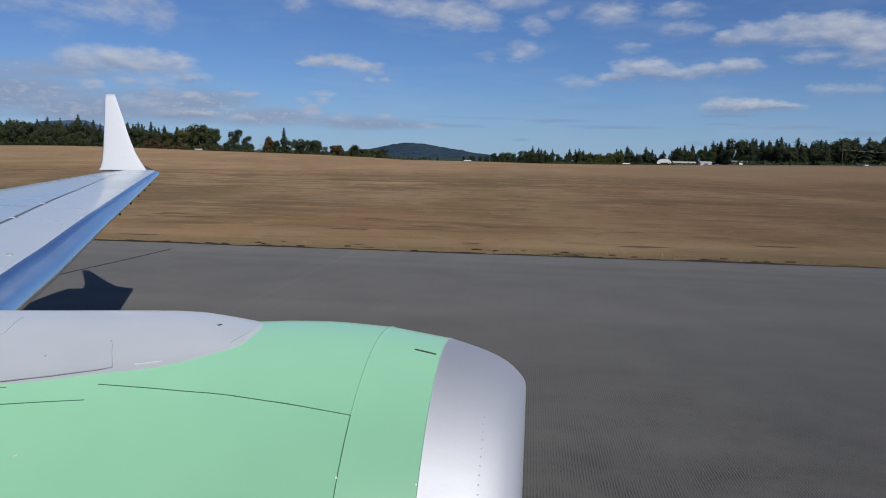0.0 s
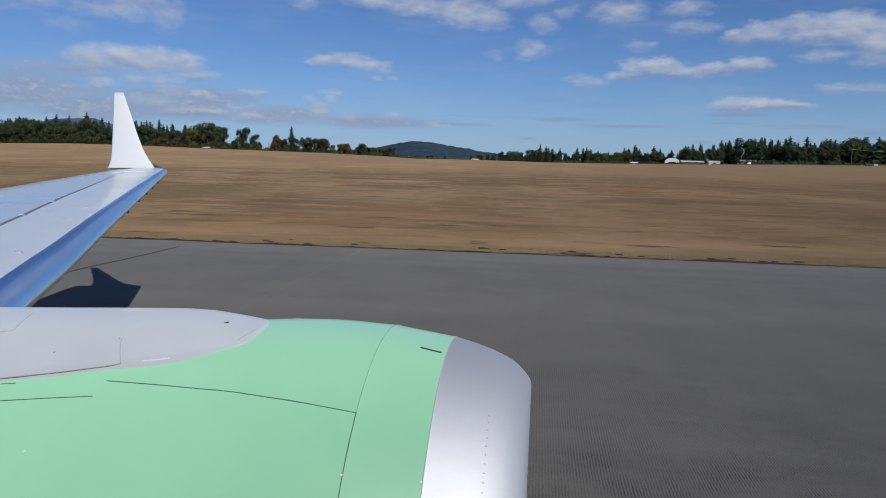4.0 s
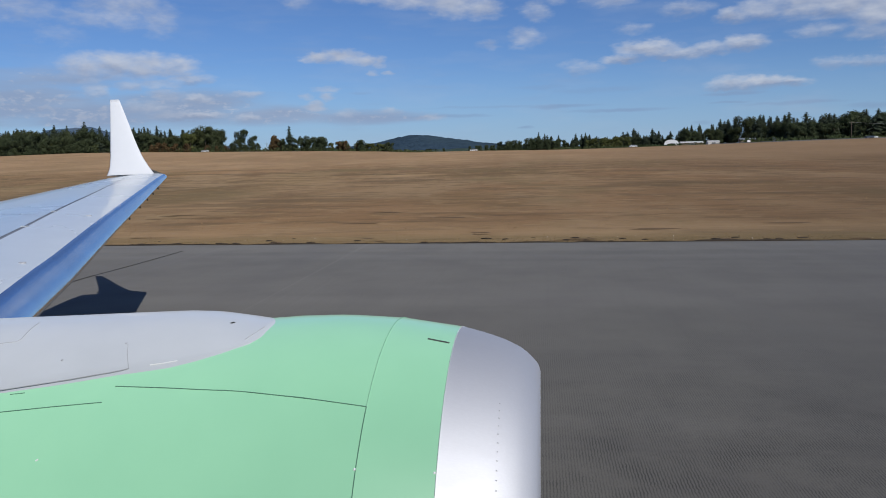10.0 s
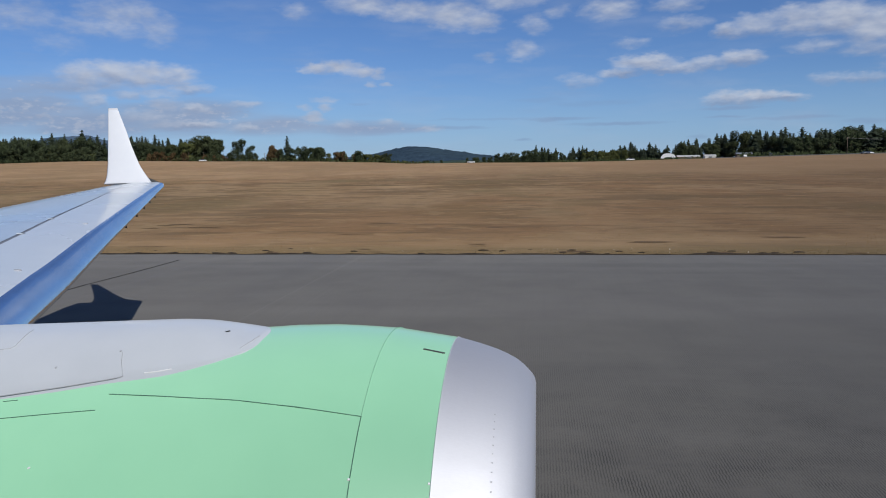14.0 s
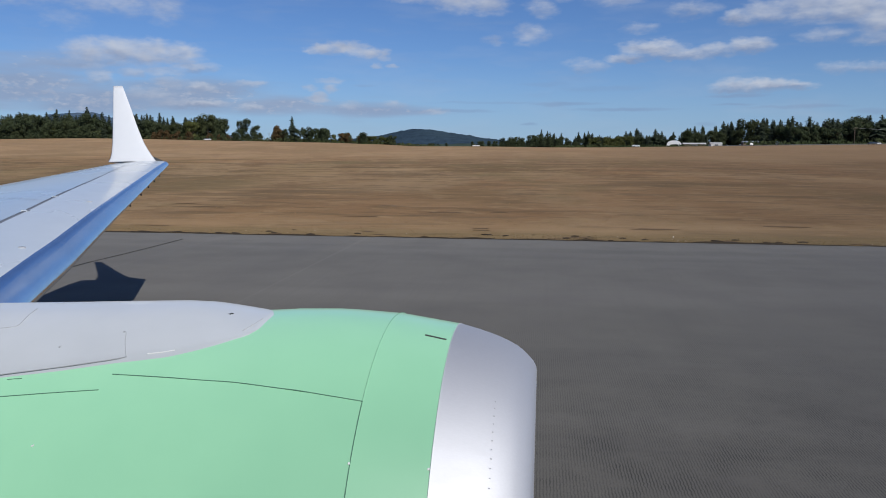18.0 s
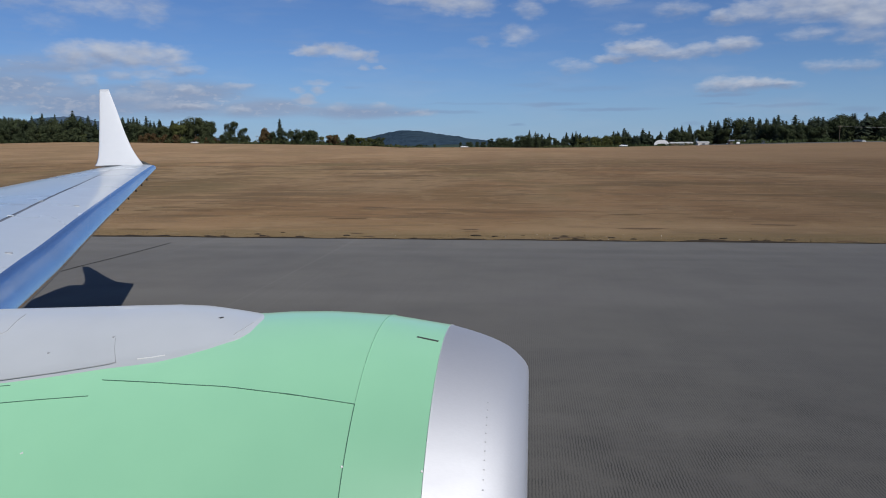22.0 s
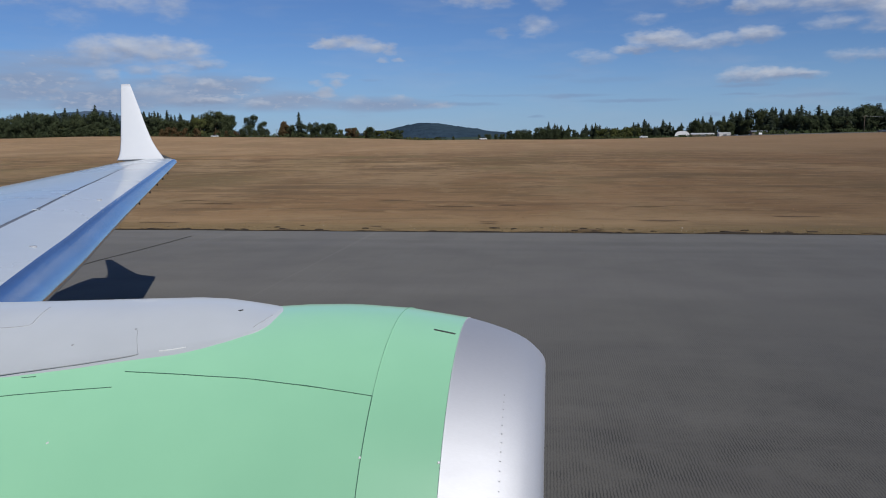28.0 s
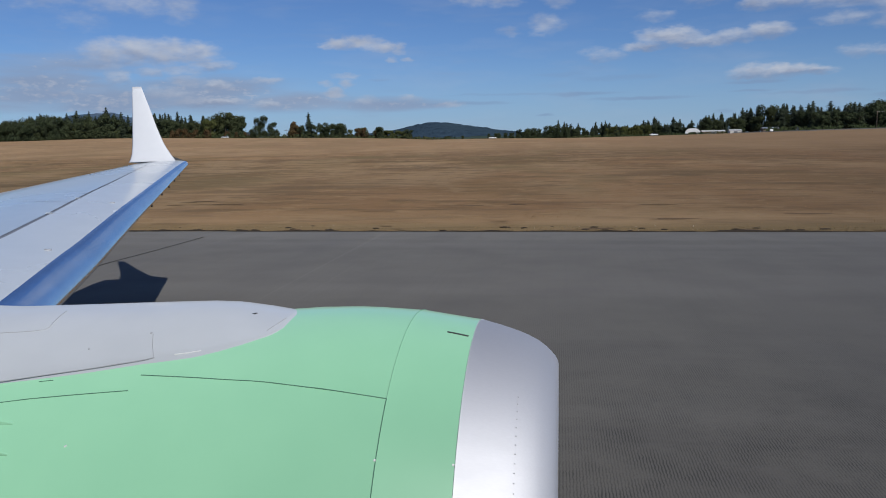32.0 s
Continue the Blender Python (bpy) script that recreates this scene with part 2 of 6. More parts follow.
# ---- materials ----
def material(name, c1, c2=None, scale=8.0, rough=0.6, metal=0.0, bump=0.0, stretch=(1, 1, 1), coarse=0.4, c3=None, amount3=0.35,
             coat=0.0, spec=0.5, rvar=0.1, island=0.0, distance=0.01, matte=0.0):
    """A surface with fine grain between c1 and c2, and broader stains towards c3."""
    m = bpy.data.materials.new(name)
    m.use_nodes = True
    t = m.node_tree
    b = t.nodes["Principled BSDF"]
    b.inputs["Metallic"].default_value = metal
    b.inputs["Specular IOR Level"].default_value = spec
    b.inputs["Coat Weight"].default_value = coat
    b.inputs["Diffuse Roughness"].default_value = matte
    b.inputs["Coat Roughness"].default_value = 0.08
    c2, c3 = c2 or tuple(v * 0.85 for v in c1), c3 or tuple(v * 0.75 for v in c1)
    co = t.nodes.new("ShaderNodeTexCoord")
    mp = t.nodes.new("ShaderNodeMapping")
    mp.inputs["Scale"].default_value = stretch
    t.links.new(co.outputs["Object"], mp.inputs[0])

    def noise_at(s, detail):
        n = t.nodes.new("ShaderNodeTexNoise")
        n.inputs["Scale"].default_value, n.inputs["Detail"].default_value = s, detail
        t.links.new(mp.outputs[0], n.inputs["Vector"])
        return n.outputs[0]

    def ranged(v, lo, hi, top=1.0):
        r = t.nodes.new("ShaderNodeMapRange")
        t.links.new(v, r.inputs[0])
        r.inputs[1].default_value, r.inputs[2].default_value, r.inputs[4].default_value = lo, hi, top
        return r.outputs[0]

    def mixed(f, a, bb):
        x = t.nodes.new("ShaderNodeMix")
        x.data_type = "RGBA"
        t.links.new(f, x.inputs[0])
        for i, v in ((6, a), (7, bb)):
            if isinstance(v, tuple):
                x.inputs[i].default_value = (*v[:3], 1)
            else:
                t.links.new(v, x.inputs[i])
        return x.outputs[2]

    f = noise_at(scale, 6)
    g = noise_at(scale * coarse * 0.25, 4)
    col = mixed(ranged(f, 0.3, 0.7), c1, c2)
    col = mixed(ranged(g, 0.45, 0.72, amount3), col, c3)
    if island:
        ge = t.nodes.new("ShaderNodeNewGeometry")
        hs = t.nodes.new("ShaderNodeHueSaturation")
        t.links.new(col, hs.inputs["Color"])
        t.links.new(ranged(ge.outputs["Random Per Island"], -1e-6, 1, 1 + island), hs.inputs["Value"])
        hs.inputs["Value"].links[0].from_node.inputs[3].default_value = 1 - island
        col = hs.outputs[0]
    t.links.new(col, b.inputs["Base Color"])
    r = ranged(g, 0.3, 0.7, rough + rvar * 0.5)
    r.node.inputs[3].default_value = max(0.02, rough - rvar * 0.5)
    t.links.new(r, b.inputs["Roughness"])
    if bump:
        bp = t.nodes.new("ShaderNodeBump")
        bp.inputs["Strength"].default_value, bp.inputs["Distance"].default_value = bump, distance
        t.links.new(f, bp.inputs["Height"])
        t.links.new(bp.outputs[0], b.inputs["Normal"])
    return m


def dry_grass():
    m = material("dry_grass", (0.203, 0.131, 0.069), (0.138, 0.089, 0.047), 2.2, 0.95, bump=0.7, stretch=(0.25, 1.0, 1.0), coarse=0.5,
                 c3=(0.127, 0.088, 0.044), amount3=0.75, spec=0.1, distance=0.06, matte=1.0)
    t = m.node_tree
    b = t.nodes["Principled BSDF"]
    co = t.nodes.new("ShaderNodeTexCoord")
    old = b.inputs["Base Color"].links[0].from_socket
    for s, st, lo, hi, top, c in ((0.035, (1, 0.4, 1), 0.50, 0.66, 0.6, (0.091, 0.077, 0.034)), (0.08, (1, 0.4, 1), 0.5, 0.64, 0.65, (0.241, 0.163, 0.087)),
                                  (0.30, (0.8, 0.6, 1), 0.52, 0.62, 0.42, (0.077, 0.052, 0.029)), (0.022, (1, 0.3, 1), 0.48, 0.66, 0.55, (0.114, 0.072, 0.039)),
                                  (0.8, (0.8, 0.6, 1), 0.52, 0.62, 0.5, (0.254, 0.176, 0.096)), (2.6, (0.8, 1, 1), 0.52, 0.64, 0.5, (0.072, 0.049, 0.027)),
                                  (0.006, (1, 0.3, 1), 0.42, 0.60, 0.45, (0.089, 0.058, 0.032)), (0.05, (1, 0.4, 1), 0.50, 0.60, 0.6, (0.271, 0.190, 0.107)),
                                  (0.07, (1, 0.4, 1), 0.53, 0.63, 0.42, (0.095, 0.081, 0.037)), (0.16, (0.3, 1, 1), 0.55, 0.62, 0.38, (0.079, 0.050, 0.027)),
                                  (0.25, (0.8, 0.6, 1), 0.56, 0.66, 0.55, (0.095, 0.080, 0.035)), (0.017, (1, 0.3, 1), 0.50, 0.66, 0.6, (0.223, 0.125, 0.060)),
                                  (0.012, (1, 0.3, 1), 0.54, 0.66, 0.5, (0.092, 0.081, 0.039)), (0.045, (1, 0.4, 1), 0.52, 0.60, 0.5, (0.263, 0.194, 0.116)),
                                  (1.3, (0.8, 1, 1), 0.56, 0.66, 0.45, (0.083, 0.074, 0.033)), (0.20, (0.8, 0.6, 1), 0.57, 0.61, 0.38, (0.074, 0.044, 0.024)),
                                  (0.33, (0.3, 1, 1), 0.57, 0.61, 0.45, (0.254, 0.180, 0.102)), (0.55, (0.3, 1, 1), 0.57, 0.61, 0.55, (0.058, 0.042, 0.024)),
                                  (0.004, (1, 0.3, 1), 0.0, 0.01, 0.22, (0.144, 0.076, 0.037)),
                                  (0.13, (0.3, 1, 1), 0.555, 0.60, 0.24, (0.289, 0.190, 0.104)), (0.11, (0.3, 1, 1), 0.565, 0.60, 0.5, (0.068, 0.048, 0.026)),
                                  (0.45, (0.3, 1, 1), 0.575, 0.61, 0.5, (0.063, 0.046, 0.025)), (0.5, (0.8, 0.6, 1), 0.565, 0.61, 0.28, (0.289, 0.204, 0.116)),
                                  (0.06, (1, 0.4, 1), 0.56, 0.63, 0.38, (0.098, 0.080, 0.037))):
        mp = t.nodes.new("ShaderNodeMapping")
        mp.inputs["Scale"].default_value = st
        t.links.new(co.outputs["Object"], mp.inputs[0])
        n = t.nodes.new("ShaderNodeTexNoise")
        n.inputs["Scale"].default_value, n.inputs["Detail"].default_value, n.inputs["Roughness"].default_value = s, 8, 0.62
        t.links.new(mp.outputs[0], n.inputs["Vector"])
        r = t.nodes.new("ShaderNodeMapRange")
        t.links.new(n.outputs[0], r.inputs[0])
        r.inputs[1].default_value, r.inputs[2].default_value, r.inputs[4].default_value = lo, hi, top
        x = t.nodes.new("ShaderNodeMix")
        x.data_type = "RGBA"
        t.links.new(r.outputs[0], x.inputs[0])
        t.links.new(old, x.inputs[6])
        x.inputs[7].default_value = (*c, 1)
        old = x.outputs[2]
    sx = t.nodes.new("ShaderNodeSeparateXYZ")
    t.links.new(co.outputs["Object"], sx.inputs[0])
    # darker and greener by the runway, paler further off, browner up the runway
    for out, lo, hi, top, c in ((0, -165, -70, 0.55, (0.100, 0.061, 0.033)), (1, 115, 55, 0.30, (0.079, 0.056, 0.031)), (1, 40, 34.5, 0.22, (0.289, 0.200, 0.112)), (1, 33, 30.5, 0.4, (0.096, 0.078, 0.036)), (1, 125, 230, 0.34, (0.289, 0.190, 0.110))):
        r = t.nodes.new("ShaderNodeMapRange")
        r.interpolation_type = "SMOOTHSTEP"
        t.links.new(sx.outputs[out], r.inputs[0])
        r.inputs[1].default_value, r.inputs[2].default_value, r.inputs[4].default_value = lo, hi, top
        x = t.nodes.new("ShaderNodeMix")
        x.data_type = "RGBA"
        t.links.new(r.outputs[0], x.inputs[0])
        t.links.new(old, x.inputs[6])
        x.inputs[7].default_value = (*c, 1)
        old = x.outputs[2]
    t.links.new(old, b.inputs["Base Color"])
    return m


def grooved_asphalt():
    m = material("grooved_asphalt", (0.097, 0.093, 0.084), (0.077, 0.0735, 0.066), 30, 0.78, bump=0.25, c3=(0.066, 0.064, 0.061), amount3=0.6,
                 coarse=0.06, spec=0.4, distance=0.004, matte=1.0)
    t = m.node_tree
    b = t.nodes["Principled BSDF"]
    co = t.nodes.new("ShaderNodeTexCoord")
    old = b.inputs["Base Color"].links[0].from_socket
    # lanes along the runway, and saw-cut bands across it
    for s, st, lo, hi, top, c in ((1.0, (0.015, 0.35, 1), 0.5, 0.72, 0.45, (0.120, 0.115, 0.108)), (1.0, (0.4, 0.012, 1), 0.60, 0.75, 0.22, (0.130, 0.125, 0.117)),
                                  (1.0, (0.02, 1.3, 1), 0.58, 0.7, 0.35, (0.066, 0.063, 0.060)), (1.0, (7.0, 0.15, 1), 0.52, 0.72, 0.14, (0.058, 0.056, 0.053)),
                                  (1.0, (0.5, 0.5, 1), 0.55, 0.7, 0.35, (0.074, 0.070, 0.066)), (1.0, (2.2, 0.010, 1), 0.66, 0.70, 0.18, (0.145, 0.140, 0.132)),
                                  (1.0, (0.18, 0.03, 1), 0.52, 0.66, 0.35, (0.068, 0.066, 0.064)), (1.0, (0.01, 2.2, 1), 0.64, 0.72, 0.32, (0.056, 0.054, 0.052))):
        mp = t.nodes.new("ShaderNodeMapping")
        mp.inputs["Scale"].default_value = st
        t.links.new(co.outputs["Object"], mp.inputs[0])
        n = t.nodes.new("ShaderNodeTexNoise")
        n.inputs["Scale"].default_value, n.inputs["Detail"].default_value = s, 4
        t.links.new(mp.outputs[0], n.inputs["Vector"])
        r = t.nodes.new("ShaderNodeMapRange")
        t.links.new(n.outputs[0], r.inputs[0])
        r.inputs[1].default_value, r.inputs[2].default_value, r.inputs[4].default_value = lo, hi, top
        x = t.nodes.new("ShaderNodeMix")
        x.data_type = "RGBA"
        t.links.new(r.outputs[0], x.inputs[0])
        t.links.new(old, x.inputs[6])
        x.inputs[7].default_value = (*c, 1)
        old = x.outputs[2]
    # saw-cut grooves across the runway, worn away in places
    wv = t.nodes.new("ShaderNodeTexWave")
    wv.wave_type, wv.bands_direction, wv.wave_profile = "BANDS", "X", "SIN"
    wv.inputs["Scale"].default_value, wv.inputs["Distortion"].default_value, wv.inputs["Detail"].default_value, wv.inputs["Detail Scale"].default_value = 9.3, 3.2, 2, 1.3
    t.links.new(co.outputs["Object"], wv.inputs["Vector"])
    wear = t.nodes.new("ShaderNodeTexNoise")
    wear.inputs["Scale"].default_value, wear.inputs["Detail"].default_value, wear.inputs["Roughness"].default_value = 1.1, 9, 0.75
    t.links.new(co.outputs["Object"], wear.inputs["Vector"])
    cut = t.nodes.new("ShaderNodeMapRange")
    t.links.new(wv.outputs["Fac"], cut.inputs[0])
    cut.inputs[1].default_value, cut.inputs[2].default_value = 0.45, 0.85
    wr = t.nodes.new("ShaderNodeMapRange")
    t.links.new(wear.outputs[0], wr.inputs[0])
    wr.inputs[1].default_value, wr.inputs[2].default_value, wr.inputs[3].default_value, wr.inputs[4].default_value = 0.38, 0.62, 0.08, 0.85
    mul = t.nodes.new("ShaderNodeMath")
    mul.operation = "MULTIPLY"
    t.links.new(cut.outputs[0], mul.inputs[0])
    # the grooves are worn smooth towards the runway's edge
    sx = t.nodes.new("ShaderNodeSeparateXYZ")
    t.links.new(co.outputs["Object"], sx.inputs[0])
    fade = t.nodes.new("ShaderNodeMapRange")
    t.links.new(sx.outputs[1], fade.inputs[0])
    fade.inputs[1].default_value, fade.inputs[2].default_value = 17, 8.0
    both = t.nodes.new("ShaderNodeMath")
    both.operation = "MULTIPLY"
    t.links.new(wr.outputs[0], both.inputs[0])
    t.links.new(fade.outputs[0], both.inputs[1])
    t.links.new(both.outputs[0], mul.inputs[1])
    x = t.nodes.new("ShaderNodeMix")
    x.data_type = "RGBA"
    t.links.new(mul.outputs[0], x.inputs[0])
    t.links.new(old, x.inputs[6])
    x.inputs[7].default_value = (0.015, 0.0147, 0.0142, 1)
    # grazing-view brightening of the farther asphalt, put into its colour along y
    far_gain = t.nodes.new("ShaderNodeMapRange")
    far_gain.interpolation_type = "SMOOTHSTEP"
    t.links.new(sx.outputs[1], far_gain.inputs[0])
    far_gain.inputs[1].default_value, far_gain.inputs[2].default_value, far_gain.inputs[3].default_value, far_gain.inputs[4].default_value = 8, 22, 0.97, 1.05
    hs = t.nodes.new("ShaderNodeHueSaturation")
    t.links.new(x.outputs[2], hs.inputs["Color"])
    # the paved shoulder outside the runway proper is older and paler
    wob = t.nodes.new("ShaderNodeTexNoise")
    wob.inputs["Scale"].default_value, wob.inputs["Detail"].default_value = 0.25, 3
    t.links.new(co.outputs["Object"], wob.inputs["Vector"])
    side = t.nodes.new("ShaderNodeMath")
    side.operation = "MULTIPLY_ADD"
    t.links.new(wob.outputs[0], side.inputs[0])
    side.inputs[1].default_value = 0.7
    t.links.new(sx.outputs[1], side.inputs[2])
    shoulder = t.nodes.new("ShaderNodeMapRange")
    t.links.new(side.outputs[0], shoulder.inputs[0])
    shoulder.inputs[1].default_value, shoulder.inputs[2].default_value, shoulder.inputs[3].default_value, shoulder.inputs[4].default_value = 26.6, 27.0, 1.0, 1.14
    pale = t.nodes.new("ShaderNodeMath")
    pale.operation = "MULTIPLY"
    t.links.new(far_gain.outputs[0], pale.inputs[0])
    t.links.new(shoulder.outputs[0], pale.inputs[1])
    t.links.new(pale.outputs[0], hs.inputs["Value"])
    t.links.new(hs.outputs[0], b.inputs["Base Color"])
    return m


M = {
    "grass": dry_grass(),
    "runway": grooved_asphalt(),
    "primer": material("green_primer", (0.285, 0.565, 0.378), (0.266, 0.540, 0.360), 3, 0.32, c3=(0.247, 0.514, 0.342), amount3=0.45, coat=0.45, spec=0.5, matte=0.9),
    "bare": material("brushed_aluminium", (0.60, 0.612, 0.645), (0.58, 0.592, 0.625), 60, 0.69, metal=0.9, stretch=(0.4, 3, 3), c3=(0.57, 0.58, 0.615), amount3=0.12, rvar=0.02),
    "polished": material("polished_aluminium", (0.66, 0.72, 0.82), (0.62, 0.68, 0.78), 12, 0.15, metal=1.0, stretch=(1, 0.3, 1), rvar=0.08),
    "greypaint": material("grey_aircraft_paint", (0.435, 0.465, 0.50), (0.41, 0.44, 0.475), 4, 0.42, c3=(0.39, 0.42, 0.455), amount3=0.3, coat=0.35, matte=0.8),
    "slatpaint": material("pale_slat_paint", (0.58, 0.625, 0.655), (0.55, 0.595, 0.625), 4, 0.28, c3=(0.50, 0.57, 0.62), amount3=0.4, coat=0.2),
    "wingpaint": material("pale_wing_paint", (0.495, 0.56, 0.605), (0.465, 0.53, 0.575), 4, 0.30, c3=(0.42, 0.50, 0.56), amount3=0.35, coat=0.45),
    "white": material("white_aircraft_paint", (0.675, 0.69, 0.70), (0.655, 0.67, 0.685), 6, 0.35, c3=(0.63, 0.65, 0.67), amount3=0.2, coat=0.2),
    "seal": material("dark_seam_sealant", (0.03, 0.035, 0.035), (0.05, 0.05, 0.05), 60, 0.7),
    "tyre_dark": material("dark_rubber_seal", (0.02, 0.025, 0.025), (0.03, 0.035, 0.035), 30, 0.8),
    "greyseam": material("grey_seam", (0.33, 0.345, 0.375), (0.37, 0.385, 0.41), 60, 0.7),
    "gap": material("shaded_slat_gap", (0.13, 0.145, 0.18), (0.17, 0.185, 0.22), 3, 0.7, stretch=(1, 0.6, 1), c3=(0.22, 0.24, 0.28), amount3=0.4),
    "greenseam": material("dark_green_seam", (0.05, 0.135, 0.095), (0.07, 0.18, 0.12), 60, 0.7),
    "greenfaint": material("faint_green_seam", (0.17, 0.37, 0.25), (0.20, 0.42, 0.28), 60, 0.7),
    "bark": material("tree_bark", (0.10, 0.075, 0.055), (0.06, 0.045, 0.035), 6, 0.95, bump=0.5, distance=0.03),
    "conifer": material("conifer_needles", (0.040, 0.052, 0.033), (0.029, 0.039, 0.026), 0.3, 0.9, c3=(0.052, 0.061, 0.034), amount3=0.5, spec=0.1, island=0.25),
    "leaf": material("broad_leaves", (0.048, 0.060, 0.030), (0.034, 0.046, 0.024), 0.25, 0.9, c3=(0.055, 0.058, 0.022), amount3=0.4, spec=0.08, island=0.2),
    "leaf_autumn": material("turning_leaves", (0.098, 0.062, 0.030), (0.065, 0.045, 0.022), 0.2, 0.9, c3=(0.060, 0.062, 0.026), amount3=0.6, spec=0.08, island=0.2),
    "leaf_olive": material("olive_leaves", (0.080, 0.088, 0.030), (0.055, 0.066, 0.024), 0.2, 0.9, c3=(0.10, 0.092, 0.038), amount3=0.5, spec=0.08, island=0.2),
    "wood_far": material("distant_forest", (0.045, 0.068, 0.050), (0.028, 0.046, 0.040), 0.03, 0.95, bump=0.8, c3=(0.07, 0.09, 0.06), amount3=0.5, spec=0.1, distance=12),
    # distance haze is put into the blue base colours of mountain and hill
    "mountain": material("hazy_wooded_mountain", (0.062, 0.110, 0.170), (0.048, 0.088, 0.140), 0.02, 0.95, bump=1.0, c3=(0.115, 0.135, 0.165), amount3=0.7, spec=0.05, distance=10),
    "hill": material("hazy_wooded_hill", (0.034, 0.058, 0.084), (0.024, 0.043, 0.064), 0.03, 0.95, bump=1.0, c3=(0.040, 0.066, 0.082), amount3=0.6, spec=0.05, distance=20),
}


# ---- mesh helpers ----
def part(name, bm, mat, parent=None, label="", smooth=True):
    """One mesh object under a thing or a part."""
    me = bpy.data.meshes.new(name)
    bmesh.ops.recalc_face_normals(bm, faces=bm.faces)
    if smooth:
        for f in bm.faces:
            f.smooth = True
    bm.to_mesh(me)
    bm.free()
    me.materials.append(mat)
    ob = new(name, me)
    if parent is not None:
        ob.parent = parent
    if label:
        ob["label"] = label
    return ob


def empty(name, at=(0, 0, 0), rz=0.0):
    e = new(name)
    e.matrix_world = pose(*at, 0, 0, rz)
    return e


def grid_faces(bm, rows, closed=False):
    vs = [[bm.verts.new(p) for p in r] for r in rows]
    for a, b in zip(vs, vs[1:]):
        n = len(a)
        for i in range(n if closed else n - 1):
            j = (i + 1) % n
            bm.faces.new((a[i], a[j], b[j], b[i]))
    return vs


def box(bm, x0, x1, y0, y1, z0, z1, bevel=0.0):
    r = bmesh.ops.create_cube(bm, size=1, matrix=Matrix.Translation(((x0 + x1) / 2, (y0 + y1) / 2, (z0 + z1) / 2)) @ Matrix.Diagonal((x1 - x0, y1 - y0, z1 - z0, 1)))
    if bevel:
        es = {e for v in r["verts"] for e in v.link_edges}
        bmesh.ops.bevel(bm, geom=list(es), offset=bevel, segments=2, affect="EDGES", profile=0.5)


def rod(bm, a, b, r0, r1=None, seg=8):
    a, b = Vector(a), Vector(b)
    q = (b - a).to_track_quat("Z", "Y").to_matrix().to_4x4()
    bmesh.ops.create_cone(bm, cap_ends=True, segments=seg, radius1=r0, radius2=r0 if r1 is None else r1, depth=(b - a).length,
                          matrix=Matrix.Translation((a + b) / 2) @ q)


def lerp(tab, v):
    """Reads a table of (key, value), keys rising."""
    return float(np.interp(v, [a for a, _ in tab], [b for _, b in tab]))


# ---- ground ----
EDGE, FAR_EDGE = 28.9, -32.1                        # runway edges


def sstep(a, b, v):
    u = min(1.0, max(0.0, (v - a) / (b - a)))      # works for falling ranges too
    return u * u * (3 - 2 * u)


# height of the grassy crest by its place along the runway
CREST = [(-700, 7.2), (-465, 8.1), (-391, 9.0), (-322, 7.9), (-255, 6.8), (-222, 5.1), (-180, 5.1), (-128, 4.9), (-97, 5.1), (-67, 5.6), (-10, 6.5), (20, 7.0), (45, 7.3), (100, 5.2), (170, 3.2), (600, 3.0)]


def ground_z(x, y):
    """Height of the airfield: level by the runway, a low rise further off."""
    if y < EDGE:
        return -0.01 if y > FAR_EDGE else -0.01 - 0.8 * sstep(FAR_EDGE, -200, y)
    z = 1.15 * sstep(45, 190, y) + (lerp(CREST, x) - 1.15) * sstep(150, 430, y)
    z += 0.30 * noise.noise((x * 0.02, y * 0.03, 3.1)) * sstep(35, 90, y)
    return z + 0.3 * sstep(400, 900, y)


def ground():
    def axis(near, far, fine, step):
        v, out = 0.0, [0.0]
        s = step
        while v < far:
            s = step if v < near else s * 1.18
            v += s
            out.append(v)
        return out
    ys = sorted({round(EDGE + v, 3) for v in axis(420, 4700, 0, 7)} | {round(FAR_EDGE - v, 3) for v in axis(100, 4700, 0, 20)} | {0.0})
    xs = axis(620, 4700, 0, 9)
    xs = sorted({-v for v in xs} | set(xs))
    bm = bmesh.new()
    grid_faces(bm, [[(x, y, ground_z(x, y)) for x in xs] for y in ys])
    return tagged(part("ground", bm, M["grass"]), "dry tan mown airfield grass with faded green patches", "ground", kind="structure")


ground()


def slab(name, pts, z, mat, label, category, kind="structure", thick=0.0):
    bm = bmesh.new()
    bm.faces.new([bm.verts.new((x, y, z)) for x, y in pts])
    bmesh.ops.triangulate(bm, faces=bm.faces)
    return tagged(part(name, bm, mat, smooth=False), label, category, kind=kind)


bm = bmesh.new()
grid_faces(bm, [[(x, y, 0.0) for x in range(-900, 1701, 20)] for y in (FAR_EDGE, -12, 0, 12, EDGE)])
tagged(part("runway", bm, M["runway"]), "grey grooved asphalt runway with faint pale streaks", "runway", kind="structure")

# ---- aircraft ----
plane = tagged(empty("airliner", (0, -1.7, 0)), "white airliner with green primer engine cowl and bare metal inlet lip", "airliner")
AY, AZ = 3.23, 1.58                                  # axis of the engine
